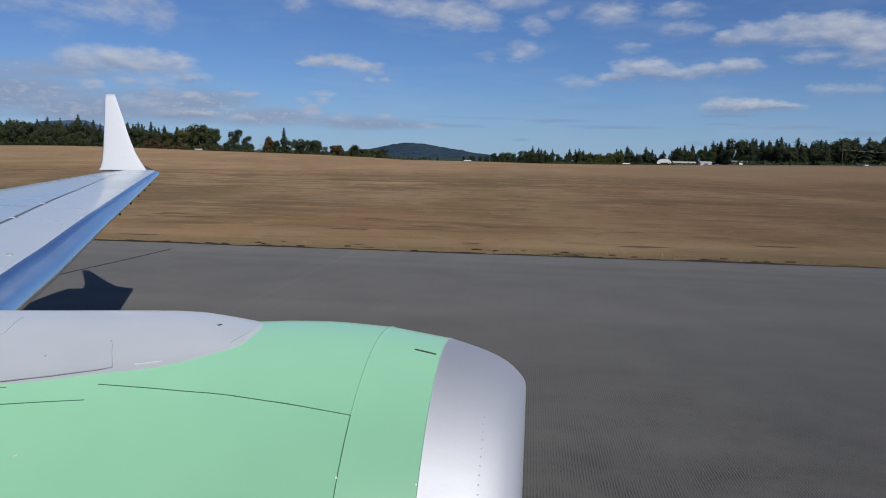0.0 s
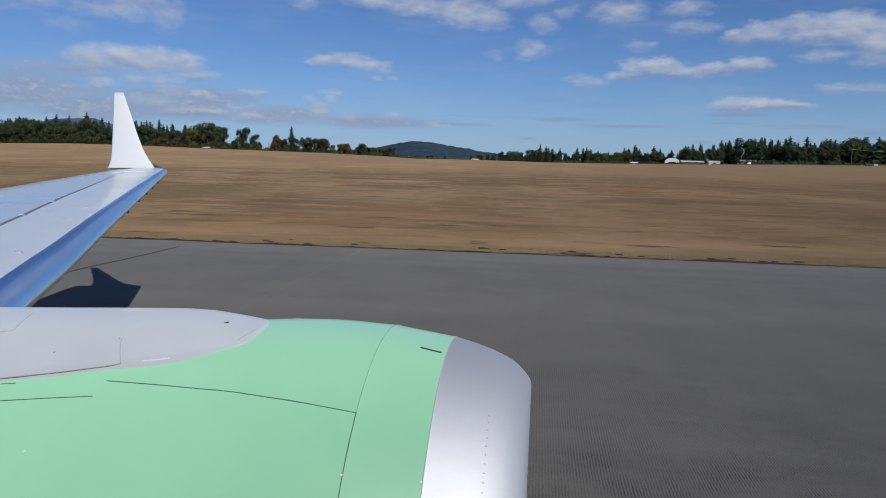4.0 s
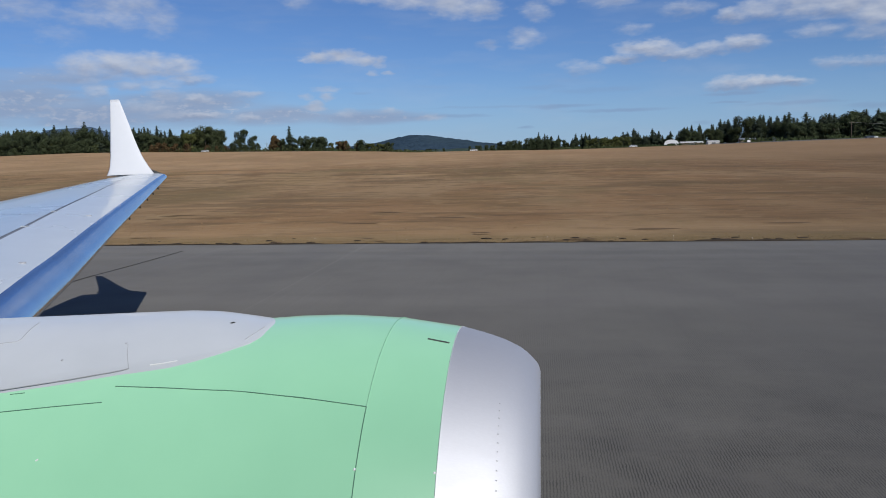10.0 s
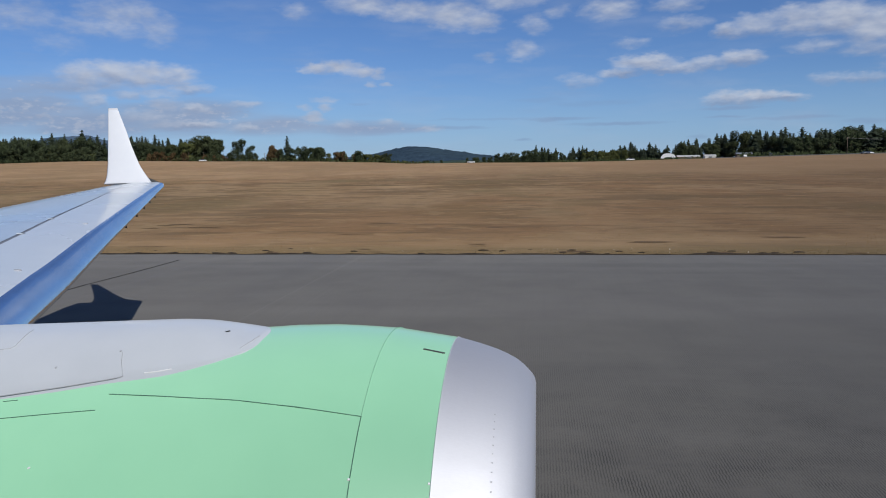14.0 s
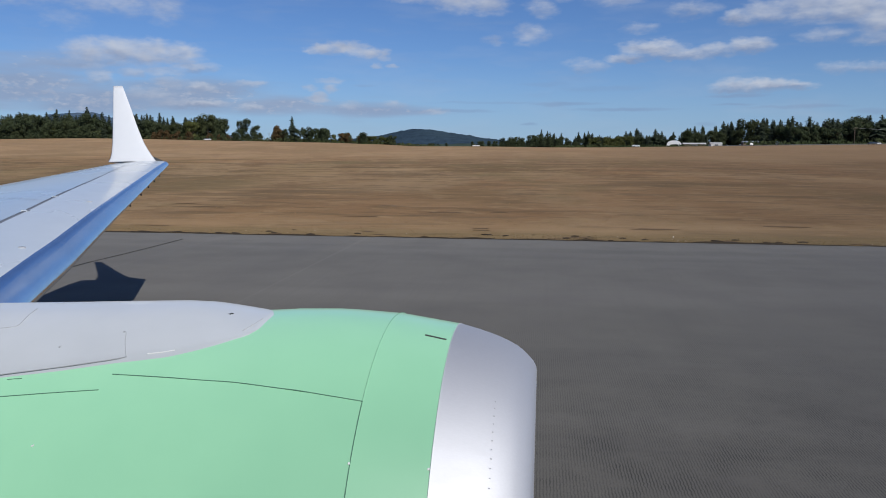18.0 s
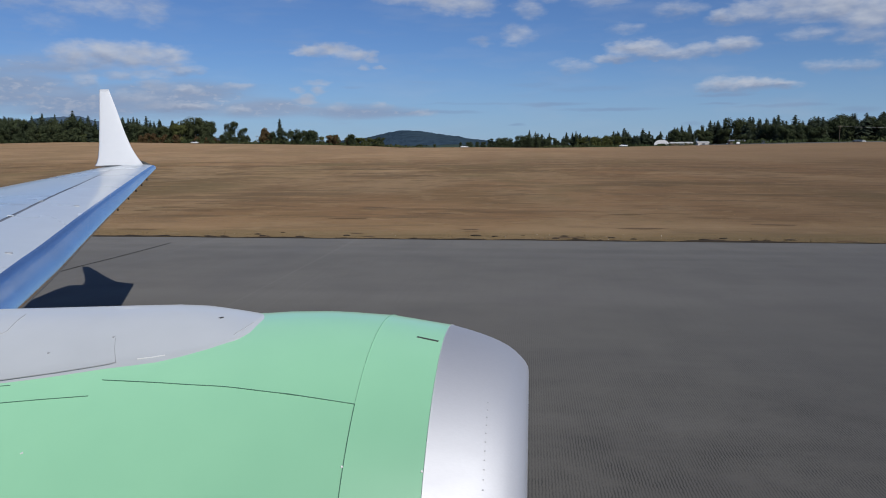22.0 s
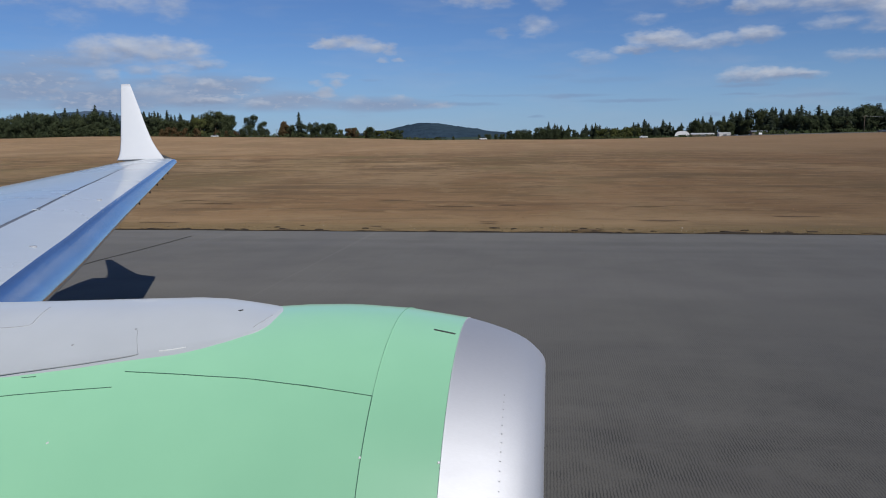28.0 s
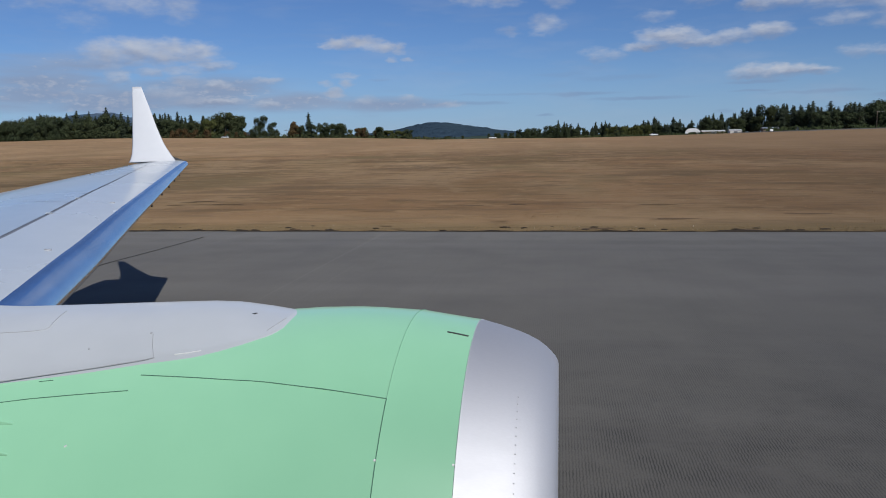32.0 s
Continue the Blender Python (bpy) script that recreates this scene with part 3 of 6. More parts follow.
NAC = [(-4.3, 0.70), (-3.6, 0.88), (-2.7, 0.97), (-2.1, 1.01), (-1.6, 1.035), (-1.26, 1.053), (-1.1, 1.067), (-0.88, 1.074), (-0.625, 1.062), (-0.352, 1.024), (-0.25, 0.998),
       (-0.152, 0.966), (-0.09, 0.934), (-0.035, 0.888), (-0.008, 0.855), (0.0, 0.825)]


def nac_r(x):
    return lerp(NAC, x)


def nac_p(x, deg, lift=0.0):
    """A point on the cowl: station x, angle from the top towards the cabin."""
    a = radians(deg)
    r = nac_r(x) + lift
    return Vector((x, AY - r * math.sin(a), AZ + r * math.cos(a)))


def attach(ob):
    ob.parent = plane
    ob.matrix_parent_inverse = plane.matrix_basis.inverted()
    return ob


def revolve(name, xr, mat, label):
    bm = bmesh.new()
    n = 128
    grid_faces(bm, [[(x, AY - r * math.sin(2 * math.pi * i / n), AZ + r * math.cos(2 * math.pi * i / n)) for i in range(n)] for x, r in xr], closed=True)
    return attach(part(name, bm, mat, None, label))


def smooth_profile(x0, x1, n):
    return [(x0 + (x1 - x0) * i / n, nac_r(x0 + (x1 - x0) * i / n)) for i in range(n + 1)]


lip = [(x, r) for x, r in smooth_profile(-0.352, -0.09, 6)] + [(-0.06, 0.912), (-0.035, 0.888), (-0.015, 0.866), (-0.004, 0.845), (0.0, 0.825), (-0.006, 0.802),
                                                               (-0.025, 0.783), (-0.06, 0.768), (-0.15, 0.755)]
revolve("inlet_lip", lip, M["bare"], "bare brushed aluminium inlet lip")
revolve("inlet_duct", [(-0.15, 0.755), (-0.5, 0.76), (-1.0, 0.775), (-1.05, 0.3), (-0.7, 0.02)], M["greypaint"], "grey inlet duct")
revolve("inlet_cowl", smooth_profile(-0.352, -0.625, 6), M["primer"], "green primer inlet cowl")
revolve("fan_cowl", smooth_profile(-0.625, -2.75, 22) , M["primer"], "green primer fan cowl")
revolve("exhaust_sleeve", smooth_profile(-2.75, -4.3, 10) + [(-4.3, 0.6), (-3.6, 0.55)], M["greypaint"], "grey exhaust sleeve")


def cowl_line(name, pts, width, mat, label, lift=0.0025, n=24, on=None):
    """A narrow strip that follows the cowl through (station, angle) points."""
    xs = np.array([p[0] for p in pts])
    an = np.array([p[1] for p in pts])
    u = np.linspace(0, 1, len(pts))
    v = np.linspace(0, 1, n)
    P = [(on or nac_p)(float(np.interp(k, u, xs)), float(np.interp(k, u, an)), lift) for k in v]
    bm = bmesh.new()
    rows = []
    for i, p in enumerate(P):
        d = (P[min(i + 1, n - 1)] - P[max(i - 1, 0)]).normalized()
        nrm = Vector((0, p.y - AY, p.z - AZ)).normalized()
        s = d.cross(nrm).normalized() * width / 2
        rows.append([p - s - nrm * 0.004, p - s, p + s, p + s - nrm * 0.004])
    grid_faces(bm, rows)
    return attach(part(name, bm, mat, None, label))


cowl_line("cowl_seam", [(-0.625, a) for a in range(-40, 31, 10)] + [(-0.625, 34)], 0.0012, M["greenfaint"], "faint cowl joint", n=32)
cowl_line("cowl_seam", [(-0.625, 34)] + [(-0.625, a) for a in range(40, 131, 10)], 0.0026, M["greenseam"], "dark cowl joint", n=32)
cowl_line("panel_seam", [(-1.646, 28.8), (-1.409, 29.6), (-1.170, 30.7), (-0.938, 32.3), (-0.807, 33.0), (-0.624, 34.0)], 0.0028, M["greenseam"], "dark hinge line")
cowl_line("panel_seam", [(-2.6, 40), (-2.204, 36.8), (-2.068, 35.7), (-1.863, 34.4), (-1.664, 33.3)], 0.0026, M["greenseam"], "dark hinge line")
cowl_line("slot", [(-0.462, 8.4), (-0.372, 9.0)], 0.0095, M["seal"], "black slot in the cowl", n=4)
cowl_line("lip_joint", [(-0.353, a) for a in range(-40, 131, 10)], 0.0012, M["greypaint"], "lip joint", n=48)

# grey strut fairing over the cowl: outline angle by station
FAIR = [(-4.2, 44), (-3.2, 38), (-2.6, 34.5), (-2.119, 30.9), (-1.895, 28.7), (-1.678, 25.9), (-1.567, 24.8), (-1.459, 23.6), (-1.366, 21.4), (-1.275, 18.6), (-1.185, 15.0),
        (-1.158, 12.2), (-1.146, 9.6), (-1.142, 7.6)]
FNOSE = [(-1.5, 0.0), (-1.30, 3.5), (-1.142, 7.0)]      # the nose points a little outboard
FCREST = [(-4.2, 1.35), (-3.2, 1.045), (-2.67, 1.035), (-2.21, 1.057), (-1.92, 1.072), (-1.63, 1.086), (-1.5, 1.084), (-1.35, 1.072), (-1.26, 1.064), (-1.142, 1.066)]


def fair_p(x, deg, lift=0.0):
    """A point on the fairing's skin."""
    off = lerp(FNOSE, x)
    a = (deg - off) / (lerp(FAIR, x) - off)
    h = max(0.0, lerp(FCREST, x) - nac_r(x))
    up = 0.004 + h * max(0.0, 1 - abs(a) ** 2.6) ** 0.8 - (0.012 if abs(a) >= 1 else 0)
    return nac_p(x, deg, -0.01 + (up + 0.01) * min(1.0, (-1.142 - x) / 0.02) + lift)


def fairing():
    bm = bmesh.new()
    rows = []
    for i in range(61):
        x = -1.142 - (4.2 - 1.142) * (i / 60) ** 1.6
        w = lerp(FAIR, x)
        row = []
        for k in range(33):
            a = -1 + k / 16
            row.append(fair_p(x, lerp(FNOSE, x) + a * (w - lerp(FNOSE, x))))
        rows.append(row)
    grid_faces(bm, rows)
    return attach(part("strut_fairing", bm, M["greypaint"], None, "pale grey strut fairing over the engine"))


fairing()
for pts in ([(-2.6, 34), (-2.3, 31.6), (-2.108, 29.8), (-1.878, 27.4), (-1.66, 24.6), (-1.627, 24.0)], [(-1.627, 24.0), (-1.665, 20.0), (-1.688, 17.0)],
            [(-2.6, 16.5), (-2.295, 15.5), (-2.208, 14.6), (-2.255, 3.5)], [(-1.212, 13.4), (-1.186, 9.8), (-1.172, 6.4)]):
    cowl_line("panel_joint", pts, 0.002, M["greyseam"], "fine grey panel joint", on=fair_p, n=14)
cowl_line("drain_slot", [(-1.336, 4.9), (-1.326, 3.9)], 0.010, M["seal"], "small black drain slot", on=fair_p, n=3)
cowl_line("edge_strip", [(-1.545, 23.0), (-1.49, 22.4), (-1.44, 21.6)], 0.004, M["white"], "bright worn edge strip", on=fair_p, n=5)
for x0, a0 in ((-2.05, 29.0),):
    cowl_line("panel_mark", [(x0 - 0.03, a0 + 1.8), (x0 + 0.03, a0 + 1.4)], 0.002, M["greenseam"], "short dark mark", n=3)
for x0, a0, s in ((-1.932, 22.0, 0.004), (-1.70, 16.6, 0.004), (-2.5, 24.0, 0.004)):
    cowl_line("fastener", [(x0 - s, a0), (x0 + s, a0)], 2 * s, M["greyseam"], "small round fastener", on=fair_p, n=3)
for i in range(16):
    a0 = 27.5 + i * 2.1
    cowl_line("rivet", [(-0.1535, a0), (-0.1493, a0)], 0.0032, M["greyseam"], "lip rivet", lift=0.0012, n=2)
for x0, a0 in ((-0.628, 47.2), (-0.358, 46.6), (-0.63, 60.0)):
    cowl_line("latch_pin", [(x0 - 0.004, a0), (x0 + 0.003, a0)], 0.008, M["white"], "small bright latch pin", n=3)
cowl_line("chip", [(-1.825, 47.0), (-1.815, 46.7)], 0.005, M["white"], "pale paint chip", n=3)


def strake(x0, x1, deg, hgt):
    """A thin fin standing on the cowl."""
    bm = bmesh.new()
    rows = []
    for i in range(9):
        u = i / 8
        x = x0 + (x1 - x0) * u
        t = hgt * math.sin(u * math.pi) ** 0.6
        rows.append([nac_p(x, deg - 0.35, 0), nac_p(x, deg - 0.05, t), nac_p(x, deg + 0.05, t), nac_p(x, deg + 0.35, 0)])
    grid_faces(bm, rows)
    return attach(part("strake", bm, M["primer"], None, "small green fin on the cowl"))


strake(-2.45, -2.085, 42.0, 0.025)
strake(-2.45, -2.05, 49.0, 0.04)

# wing: stations out along y
TIP_Y = 15.6


def w_le(y):
    return -7.90 + 0.40 * (TIP_Y - y)


def w_te(y):
    return lerp([(0, -8.3), (5, -8.6), (11.65, -8.95), (15.6, -9.2)], y)


def w_z(y):
    return lerp([(-2, 1.72), (5.28, 2.21), (6.4, 2.28), (7.7, 2.40), (8.8, 2.50), (11.4, 2.71), (15.6, 3.05)], y)


def w_thick(y):
    return 0.105 * (w_le(y) - w_te(y))


def w_up(y, s):
    """Upper surface at the fraction s of the chord."""
    c = w_le(y) - w_te(y)
    t = w_thick(y)
    h = t * (0.30 + 1.30 * (math.sqrt(max(s, 0)) * 0.74 - 0.32 * s - 0.42 * s * s) * 1.25)
    return Vector((w_le(y) - c * s, y, w_z(y) + h - 0.30 * t * (1 - min(1, s / 0.03)) - 0.25 * t * s))


def w_low(y, s):
    c = w_le(y) - w_te(y)
    t = w_thick(y)
    return Vector((w_le(y) - c * s, y, w_z(y) - t * 0.42 * math.sqrt(max(s, 0)) * (1 - s) * 1.6 + 0.0 - 0.25 * t * s + 0.18 * t * s))


def s_band(y):
    return lerp([(4, 0.030), (5, 0.034), (6, 0.040), (7, 0.042), (9, 0.045), (11, 0.050), (13, 0.056), (14, 0.061), (15, 0.064), (15.6, 0.06)], y)


def s_gap(y):
    return lerp([(4, 0.175), (6, 0.20), (8, 0.217), (9, 0.235), (11, 0.28), (12, 0.315), (13, 0.36), (14, 0.42), (15, 0.52), (15.6, 0.605)], y)


def g_half(y):
    """Half of the slat gap as a share of the chord; it closes towards the tip."""
    return 0.0058 * (1 - sstep(13.6, 15.0, y)) + 0.0004


W_ST = [2.2 + (TIP_Y - 2.2) * i / 40 for i in range(41)]


def wing_strip(name, f, mat, label, stations=W_ST):
    bm = bmesh.new()
    grid_faces(bm, [f(y) for y in stations])
    return attach(part(name, bm, mat, None, label))


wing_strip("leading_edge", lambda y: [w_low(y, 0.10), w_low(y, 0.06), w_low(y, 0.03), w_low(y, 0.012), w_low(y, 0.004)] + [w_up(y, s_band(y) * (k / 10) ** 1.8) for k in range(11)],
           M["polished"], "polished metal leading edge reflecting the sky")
wing_strip("slat", lambda y: [w_up(y, s_band(y) + (s_gap(y) - g_half(y) - s_band(y)) * k / 10) for k in range(11)], M["slatpaint"], "pale grey slat skin")
wing_strip("slat_gap", lambda y: [w_up(y, s_gap(y) - 0.010) - Vector((0, 0, 0.005)), w_up(y, s_gap(y) + 0.012) - Vector((0, 0, 0.005))], M["gap"], "grey gap behind the slat")
wing_strip("wing_skin", lambda y: [w_up(y, s_gap(y) + g_half(y) + (1 - s_gap(y) - g_half(y)) * k / 14) for k in range(15)], M["wingpaint"], "pale grey upper wing skin")
wing_strip("wing_underside", lambda y: [w_low(y, 0.10 + 0.9 * k / 12) for k in range(13)], M["greypaint"], "grey wing underside")


def winglet():
    bm = bmesh.new()
    rows = []
    n = 24
    for i in range(n + 1):
        z = 3.10 + (4.81 - 3.10) * (i / n) ** 1.25
        u = i / n
        y = lerp([(3.10, 15.52), (3.16, 15.60), (3.28, 15.70), (3.52, 15.88), (4.81, 16.76)], z)
        front = lerp([(3.10, -8.12), (3.18, -8.22), (3.30, -8.36), (3.50, -8.56), (3.71, -8.72), (3.93, -8.88), (4.21, -9.065), (4.5, -9.27), (4.81, -9.49)], z)
        back = lerp([(3.10, -9.23), (3.28, -9.25), (3.52, -9.32), (4.02, -9.48), (4.81, -9.74)], z)
        front, back = front - 0.045 * u, back - 0.02 * u
        half = 0.04 * (front - back)
        out = Vector((0, math.cos(0.6 * u), -0.55)).normalized()
        row = []
        for k in range(20):
            a = 2 * math.pi * k / 20
            s = 0.5 - 0.5 * math.cos(a)
            th = half * math.sin(a) * (1.3 - s * 0.6)
            row.append(Vector((front + (back - front) * s, y, z)) + out * th)
        rows.append(row)
    vs = grid_faces(bm, rows, closed=True)
    bm.faces.new(vs[-1])
    return attach(part("winglet", bm, M["white"], None, "white upturned winglet"))


winglet()
bm = bmesh.new()
rod(bm, (-8.02, 15.66, 3.10), (-8.42, 15.72, 3.20), 0.03, 0.07, 12)
attach(part("tip_light", bm, M["seal"], None, "dark glazed wing tip light"))
for y in (13.9, 13.1, 12.3, 11.4, 10.3):
    bm = bmesh.new()
    p = w_low(y, 0.02)
    rod(bm, p + Vector((0.02, 0, -0.005)), p + Vector((0.025, 0.005, -0.032)), 0.016, 0.012, 6)
    attach(part("anti_ice_vent", bm, M["seal"], None, "small dark stub under the leading edge"))


def aileron():
    bm = bmesh.new()
    rows = []
    for i in range(24):
        y = 2.2 + (15.45 - 2.2) * i / 23
        a = w_up(y, 0.995)
        x2 = lerp([(0, -9.0), (5, -9.0), (11.65, -9.15), (13.1, -9.3), (14.8, -9.58), (15.5, -9.6)], y)
        rows.append([a + Vector((0.03, 0, -0.01)), Vector((x2, y, a.z - 0.16)), Vector((x2, y, a.z - 0.175)), a + Vector((0.03, 0, -0.06))])
    grid_faces(bm, rows)
    return attach(part("aileron", bm, M["wingpaint"], None, "pale grey drooped trailing edge"))


aileron()
for y in (7.8, 9.05):
    bm = bmesh.new()
    a, c = w_up(y, s_gap(y) - 0.009), w_up(y, s_gap(y) + 0.009)
    d = Vector((0, 0.03, 0))
    up = Vector((0, 0, 0.004))
    grid_faces(bm, [[a - d - up, a - d + up, a + d + up, a + d - up], [c - d - up, c - d + up, c + d + up, c + d - up]], closed=True)
    attach(part("slat_track_cover", bm, M["slatpaint"], None, "pale cover plate across the slat gap"))
bm = bmesh.new()
grid_faces(bm, [[w_up(8.64 + 0.22 * k / 10 + e, 0.235 + 0.205 * k / 10) + Vector((0, 0, 0.003)) for e in (-0.006, 0.006)] for k in range(11)])
attach(part("skin_joint", bm, M["greyseam"], None, "thin grey skin joint on the wing"))
for y, s in ((8.83, 0.09), (5.98, 0.07)):
    bm = bmesh.new()
    p = w_up(y, s)
    rod(bm, p - Vector((0, 0, 0.01)), p + Vector((0, 0, 0.006)), 0.035, 0.03, 10)
    attach(part("filler_cap", bm, M["greyseam"], None, "small flush cap"))


def wing_tip():
    bm = bmesh.new()
    rows = []
    for i in range(7):
        u = i / 6
        y = TIP_Y + 0.16 * math.sin(u * math.pi / 2)
        k = math.cos(u * math.pi / 2)
        row = []
        for s in (0.02, 0.1, 0.25, 0.45, 0.7, 0.95):
            a, b = w_up(TIP_Y, s), w_low(TIP_Y, s)
            m = (a + b) / 2
            row.append(Vector((a.x - 0.25 * (1 - k) * (1 - s), y, m.z + (a.z - m.z) * k)))
        for s in (0.95, 0.7, 0.45, 0.25, 0.1, 0.02):
            a, b = w_up(TIP_Y, s), w_low(TIP_Y, s)
            m = (a + b) / 2
            row.append(Vector((a.x - 0.25 * (1 - k) * (1 - s), y, m.z + (b.z - m.z) * k)))
        rows.append(row)
    grid_faces(bm, rows, closed=True)
    return attach(part("wing_tip", bm, M["white"], None, "white rounded wing tip fairing"))


wing_tip()


HULL_R, HULL_Y, HULL_Z = 1.88, -1.74, 3.30


def hull_p(x, a, r=HULL_R):
    """A point of the tube: station x, angle up from level on the window side."""
    return Vector((x, HULL_Y + r * math.cos(a), HULL_Z + r * math.sin(a)))


def fuselage():
    bm = bmesh.new()
    n, a0, a1 = 60, radians(-9), radians(15)             # the gap in the tube is filled by the window panel
    prof = [(-17, 0.3, 4.0), (-15, 0.9, 3.8), (-11, 1.6, 3.45), (-8, HULL_R, HULL_Z), (-0.45, HULL_R, HULL_Z)]
    nose = [(0.45, HULL_R, HULL_Z), (9, HULL_R, HULL_Z), (11.5, 1.65, 3.2), (13.2, 1.2, 3.0), (14.3, 0.6, 2.8), (14.7, 0.1, 2.7)]
    for table in (prof, nose):
        grid_faces(bm, [[(x, HULL_Y + r * math.cos(a1 + (2 * math.pi) * i / n), cz + r * math.sin(a1 + (2 * math.pi) * i / n)) for i in range(n)] for x, r, cz in table], closed=True)
    grid_faces(bm, [[hull_p(x, a1 + (2 * math.pi - a1 + a0) * i / n) for i in range(n + 1)] for x in (-0.45, 0.0, 0.45)])
    return attach(part("fuselage", bm, M["white"], None, "white painted fuselage"))


fuselage()


def window_panel():
    """The piece of skin round the cabin window, with the opening cut through it, and the reveal."""
    loop, outer = [], []
    n = 72
    x0, x1, z0, z1, r = -0.1685, 0.125, 3.2465, 3.60, 0.1185
    cx, cz = (x0 + x1) / 2, (z0 + z1) / 2
    za, zb = HULL_Z + HULL_R * math.sin(radians(-9)), HULL_Z + HULL_R * math.sin(radians(15))
    for i in range(n):
        a = 2 * math.pi * i / n
        d = Vector((math.cos(a), math.sin(a)))
        lo, hi = 0.0, 1.0
        for k in range(30):                              # walk out to the rounded rectangle
            t = (lo + hi) / 2
            px, pz = cx + d.x * t, cz + d.y * t
            qx, qz = max(0, abs(px - cx) - (x1 - x0) / 2 + r), max(0, abs(pz - cz) - (z1 - z0) / 2 + r)
            if math.hypot(qx, qz) < r:
                lo = t
            else:
                hi = t
        loop.append((cx + d.x * lo, cz + d.y * lo))
        k = min((0.45 - cx * (1 if d.x > 0 else -1)) / max(1e-6, abs(d.x)), ((zb - cz) if d.y > 0 else (cz - za)) / max(1e-6, abs(d.y)))
        outer.append((cx + d.x * k, cz + d.y * k))

    def on_hull(p, rr=HULL_R):
        return hull_p(p[0], math.asin((p[1] - HULL_Z) / HULL_R), rr)
    bm = bmesh.new()
    grid_faces(bm, [[on_hull((p[0] + (q[0] - p[0]) * u, p[1] + (q[1] - p[1]) * u)) for p, q in zip(loop, outer)] for u in (0, 0.1, 0.4, 1)], closed=True)
    attach(part("window_panel", bm, M["white"], None, "white skin panel round the cabin window"))
    bm = bmesh.new()
    grid_faces(bm, [[on_hull((cx + (p[0] - cx) * k, cz + (p[1] - cz) * k), rr) for p in loop] for k, rr in ((1.0, HULL_R + 0.001), (1.0, HULL_R - 0.008), (1.06, HULL_R - 0.03), (1.25, HULL_R - 0.05))], closed=True)
    attach(part("window_frame", bm, M["tyre_dark"], None, "dark rubber window surround"))


window_panel()


# ---- distance ----
plane.matrix_world = STANCE @ pose(0, -1.7, 0)


def px_az(px):
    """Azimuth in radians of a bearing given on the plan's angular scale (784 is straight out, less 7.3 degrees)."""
    return math.atan((px - 784) / 1358.0) - radians(7.3)


def ridge(name, dist, depth, prof, mat, label, category, seed, rough=8.0, n=150):
    """A range of hills: crest height over the eye by bearing, with sloping flanks."""
    bm = bmesh.new()
    rows = []
    for j in range(15):
        v = j / 14
        row = []
        for i in range(n + 1):
            b = prof[0][0] + (prof[-1][0] - prof[0][0]) * i / n
            a = px_az(b)
            k = math.sin(v * math.pi / 2) ** 0.9
            r = dist + depth * (v - 0.0)
            h = lerp(prof, b) / 1358.0 * (dist + depth)
            x, y = r / math.cos(a + radians(7.3)) * math.sin(a), r / math.cos(a + radians(7.3)) * math.cos(a)
            w = noise.fractal(Vector((x * 0.004, y * 0.004, seed)), 1.0, 2.0, 5)
            row.append((x + AT_X, y, 2.0 + (h + 1.5) * k * (1 + 0.16 * w * math.sin(v * math.pi)) + rough * 0.25 * w * v + rough * 0.45 * v ** 4 * noise.noise((x * 0.045, y * 0.045, seed + 2))))
        rows.append(row)
    last = [(x, y, -20) for x, y, z in [(p[0] * 1.02, p[1] * 1.02, p[2]) for p in rows[-1]]]
    grid_faces(bm, rows + [last])
    return tagged(part(name, bm, mat), label, category, kind="structure")


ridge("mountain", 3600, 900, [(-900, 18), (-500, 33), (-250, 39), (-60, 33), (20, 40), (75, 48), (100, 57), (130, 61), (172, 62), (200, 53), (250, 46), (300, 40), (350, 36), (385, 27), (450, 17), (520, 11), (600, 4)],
      M["mountain"], "wooded mountain with bare rocky slopes, tinted blue for distance haze", "mountain", 4.0, 14, n=700)
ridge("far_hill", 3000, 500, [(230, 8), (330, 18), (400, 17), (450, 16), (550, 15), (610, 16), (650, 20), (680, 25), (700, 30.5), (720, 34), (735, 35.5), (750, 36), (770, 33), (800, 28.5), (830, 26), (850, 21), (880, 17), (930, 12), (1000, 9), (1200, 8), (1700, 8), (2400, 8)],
      M["hill"], "low wooded hill on the horizon, tinted blue for distance haze", "hill", 9.0, 11, n=700)
ridge("far_woods", 1300, 120, [(-900, 12), (-300, 14), (100, 15), (250, 13), (400, 14), (520, 14), (620, 11), (700, 8), (850, 10), (1000, 10), (1300, 9), (1700, 8), (2600, 8)],
      M["wood_far"], "dark band of distant woodland", "woods", 17.0, 5, n=420)


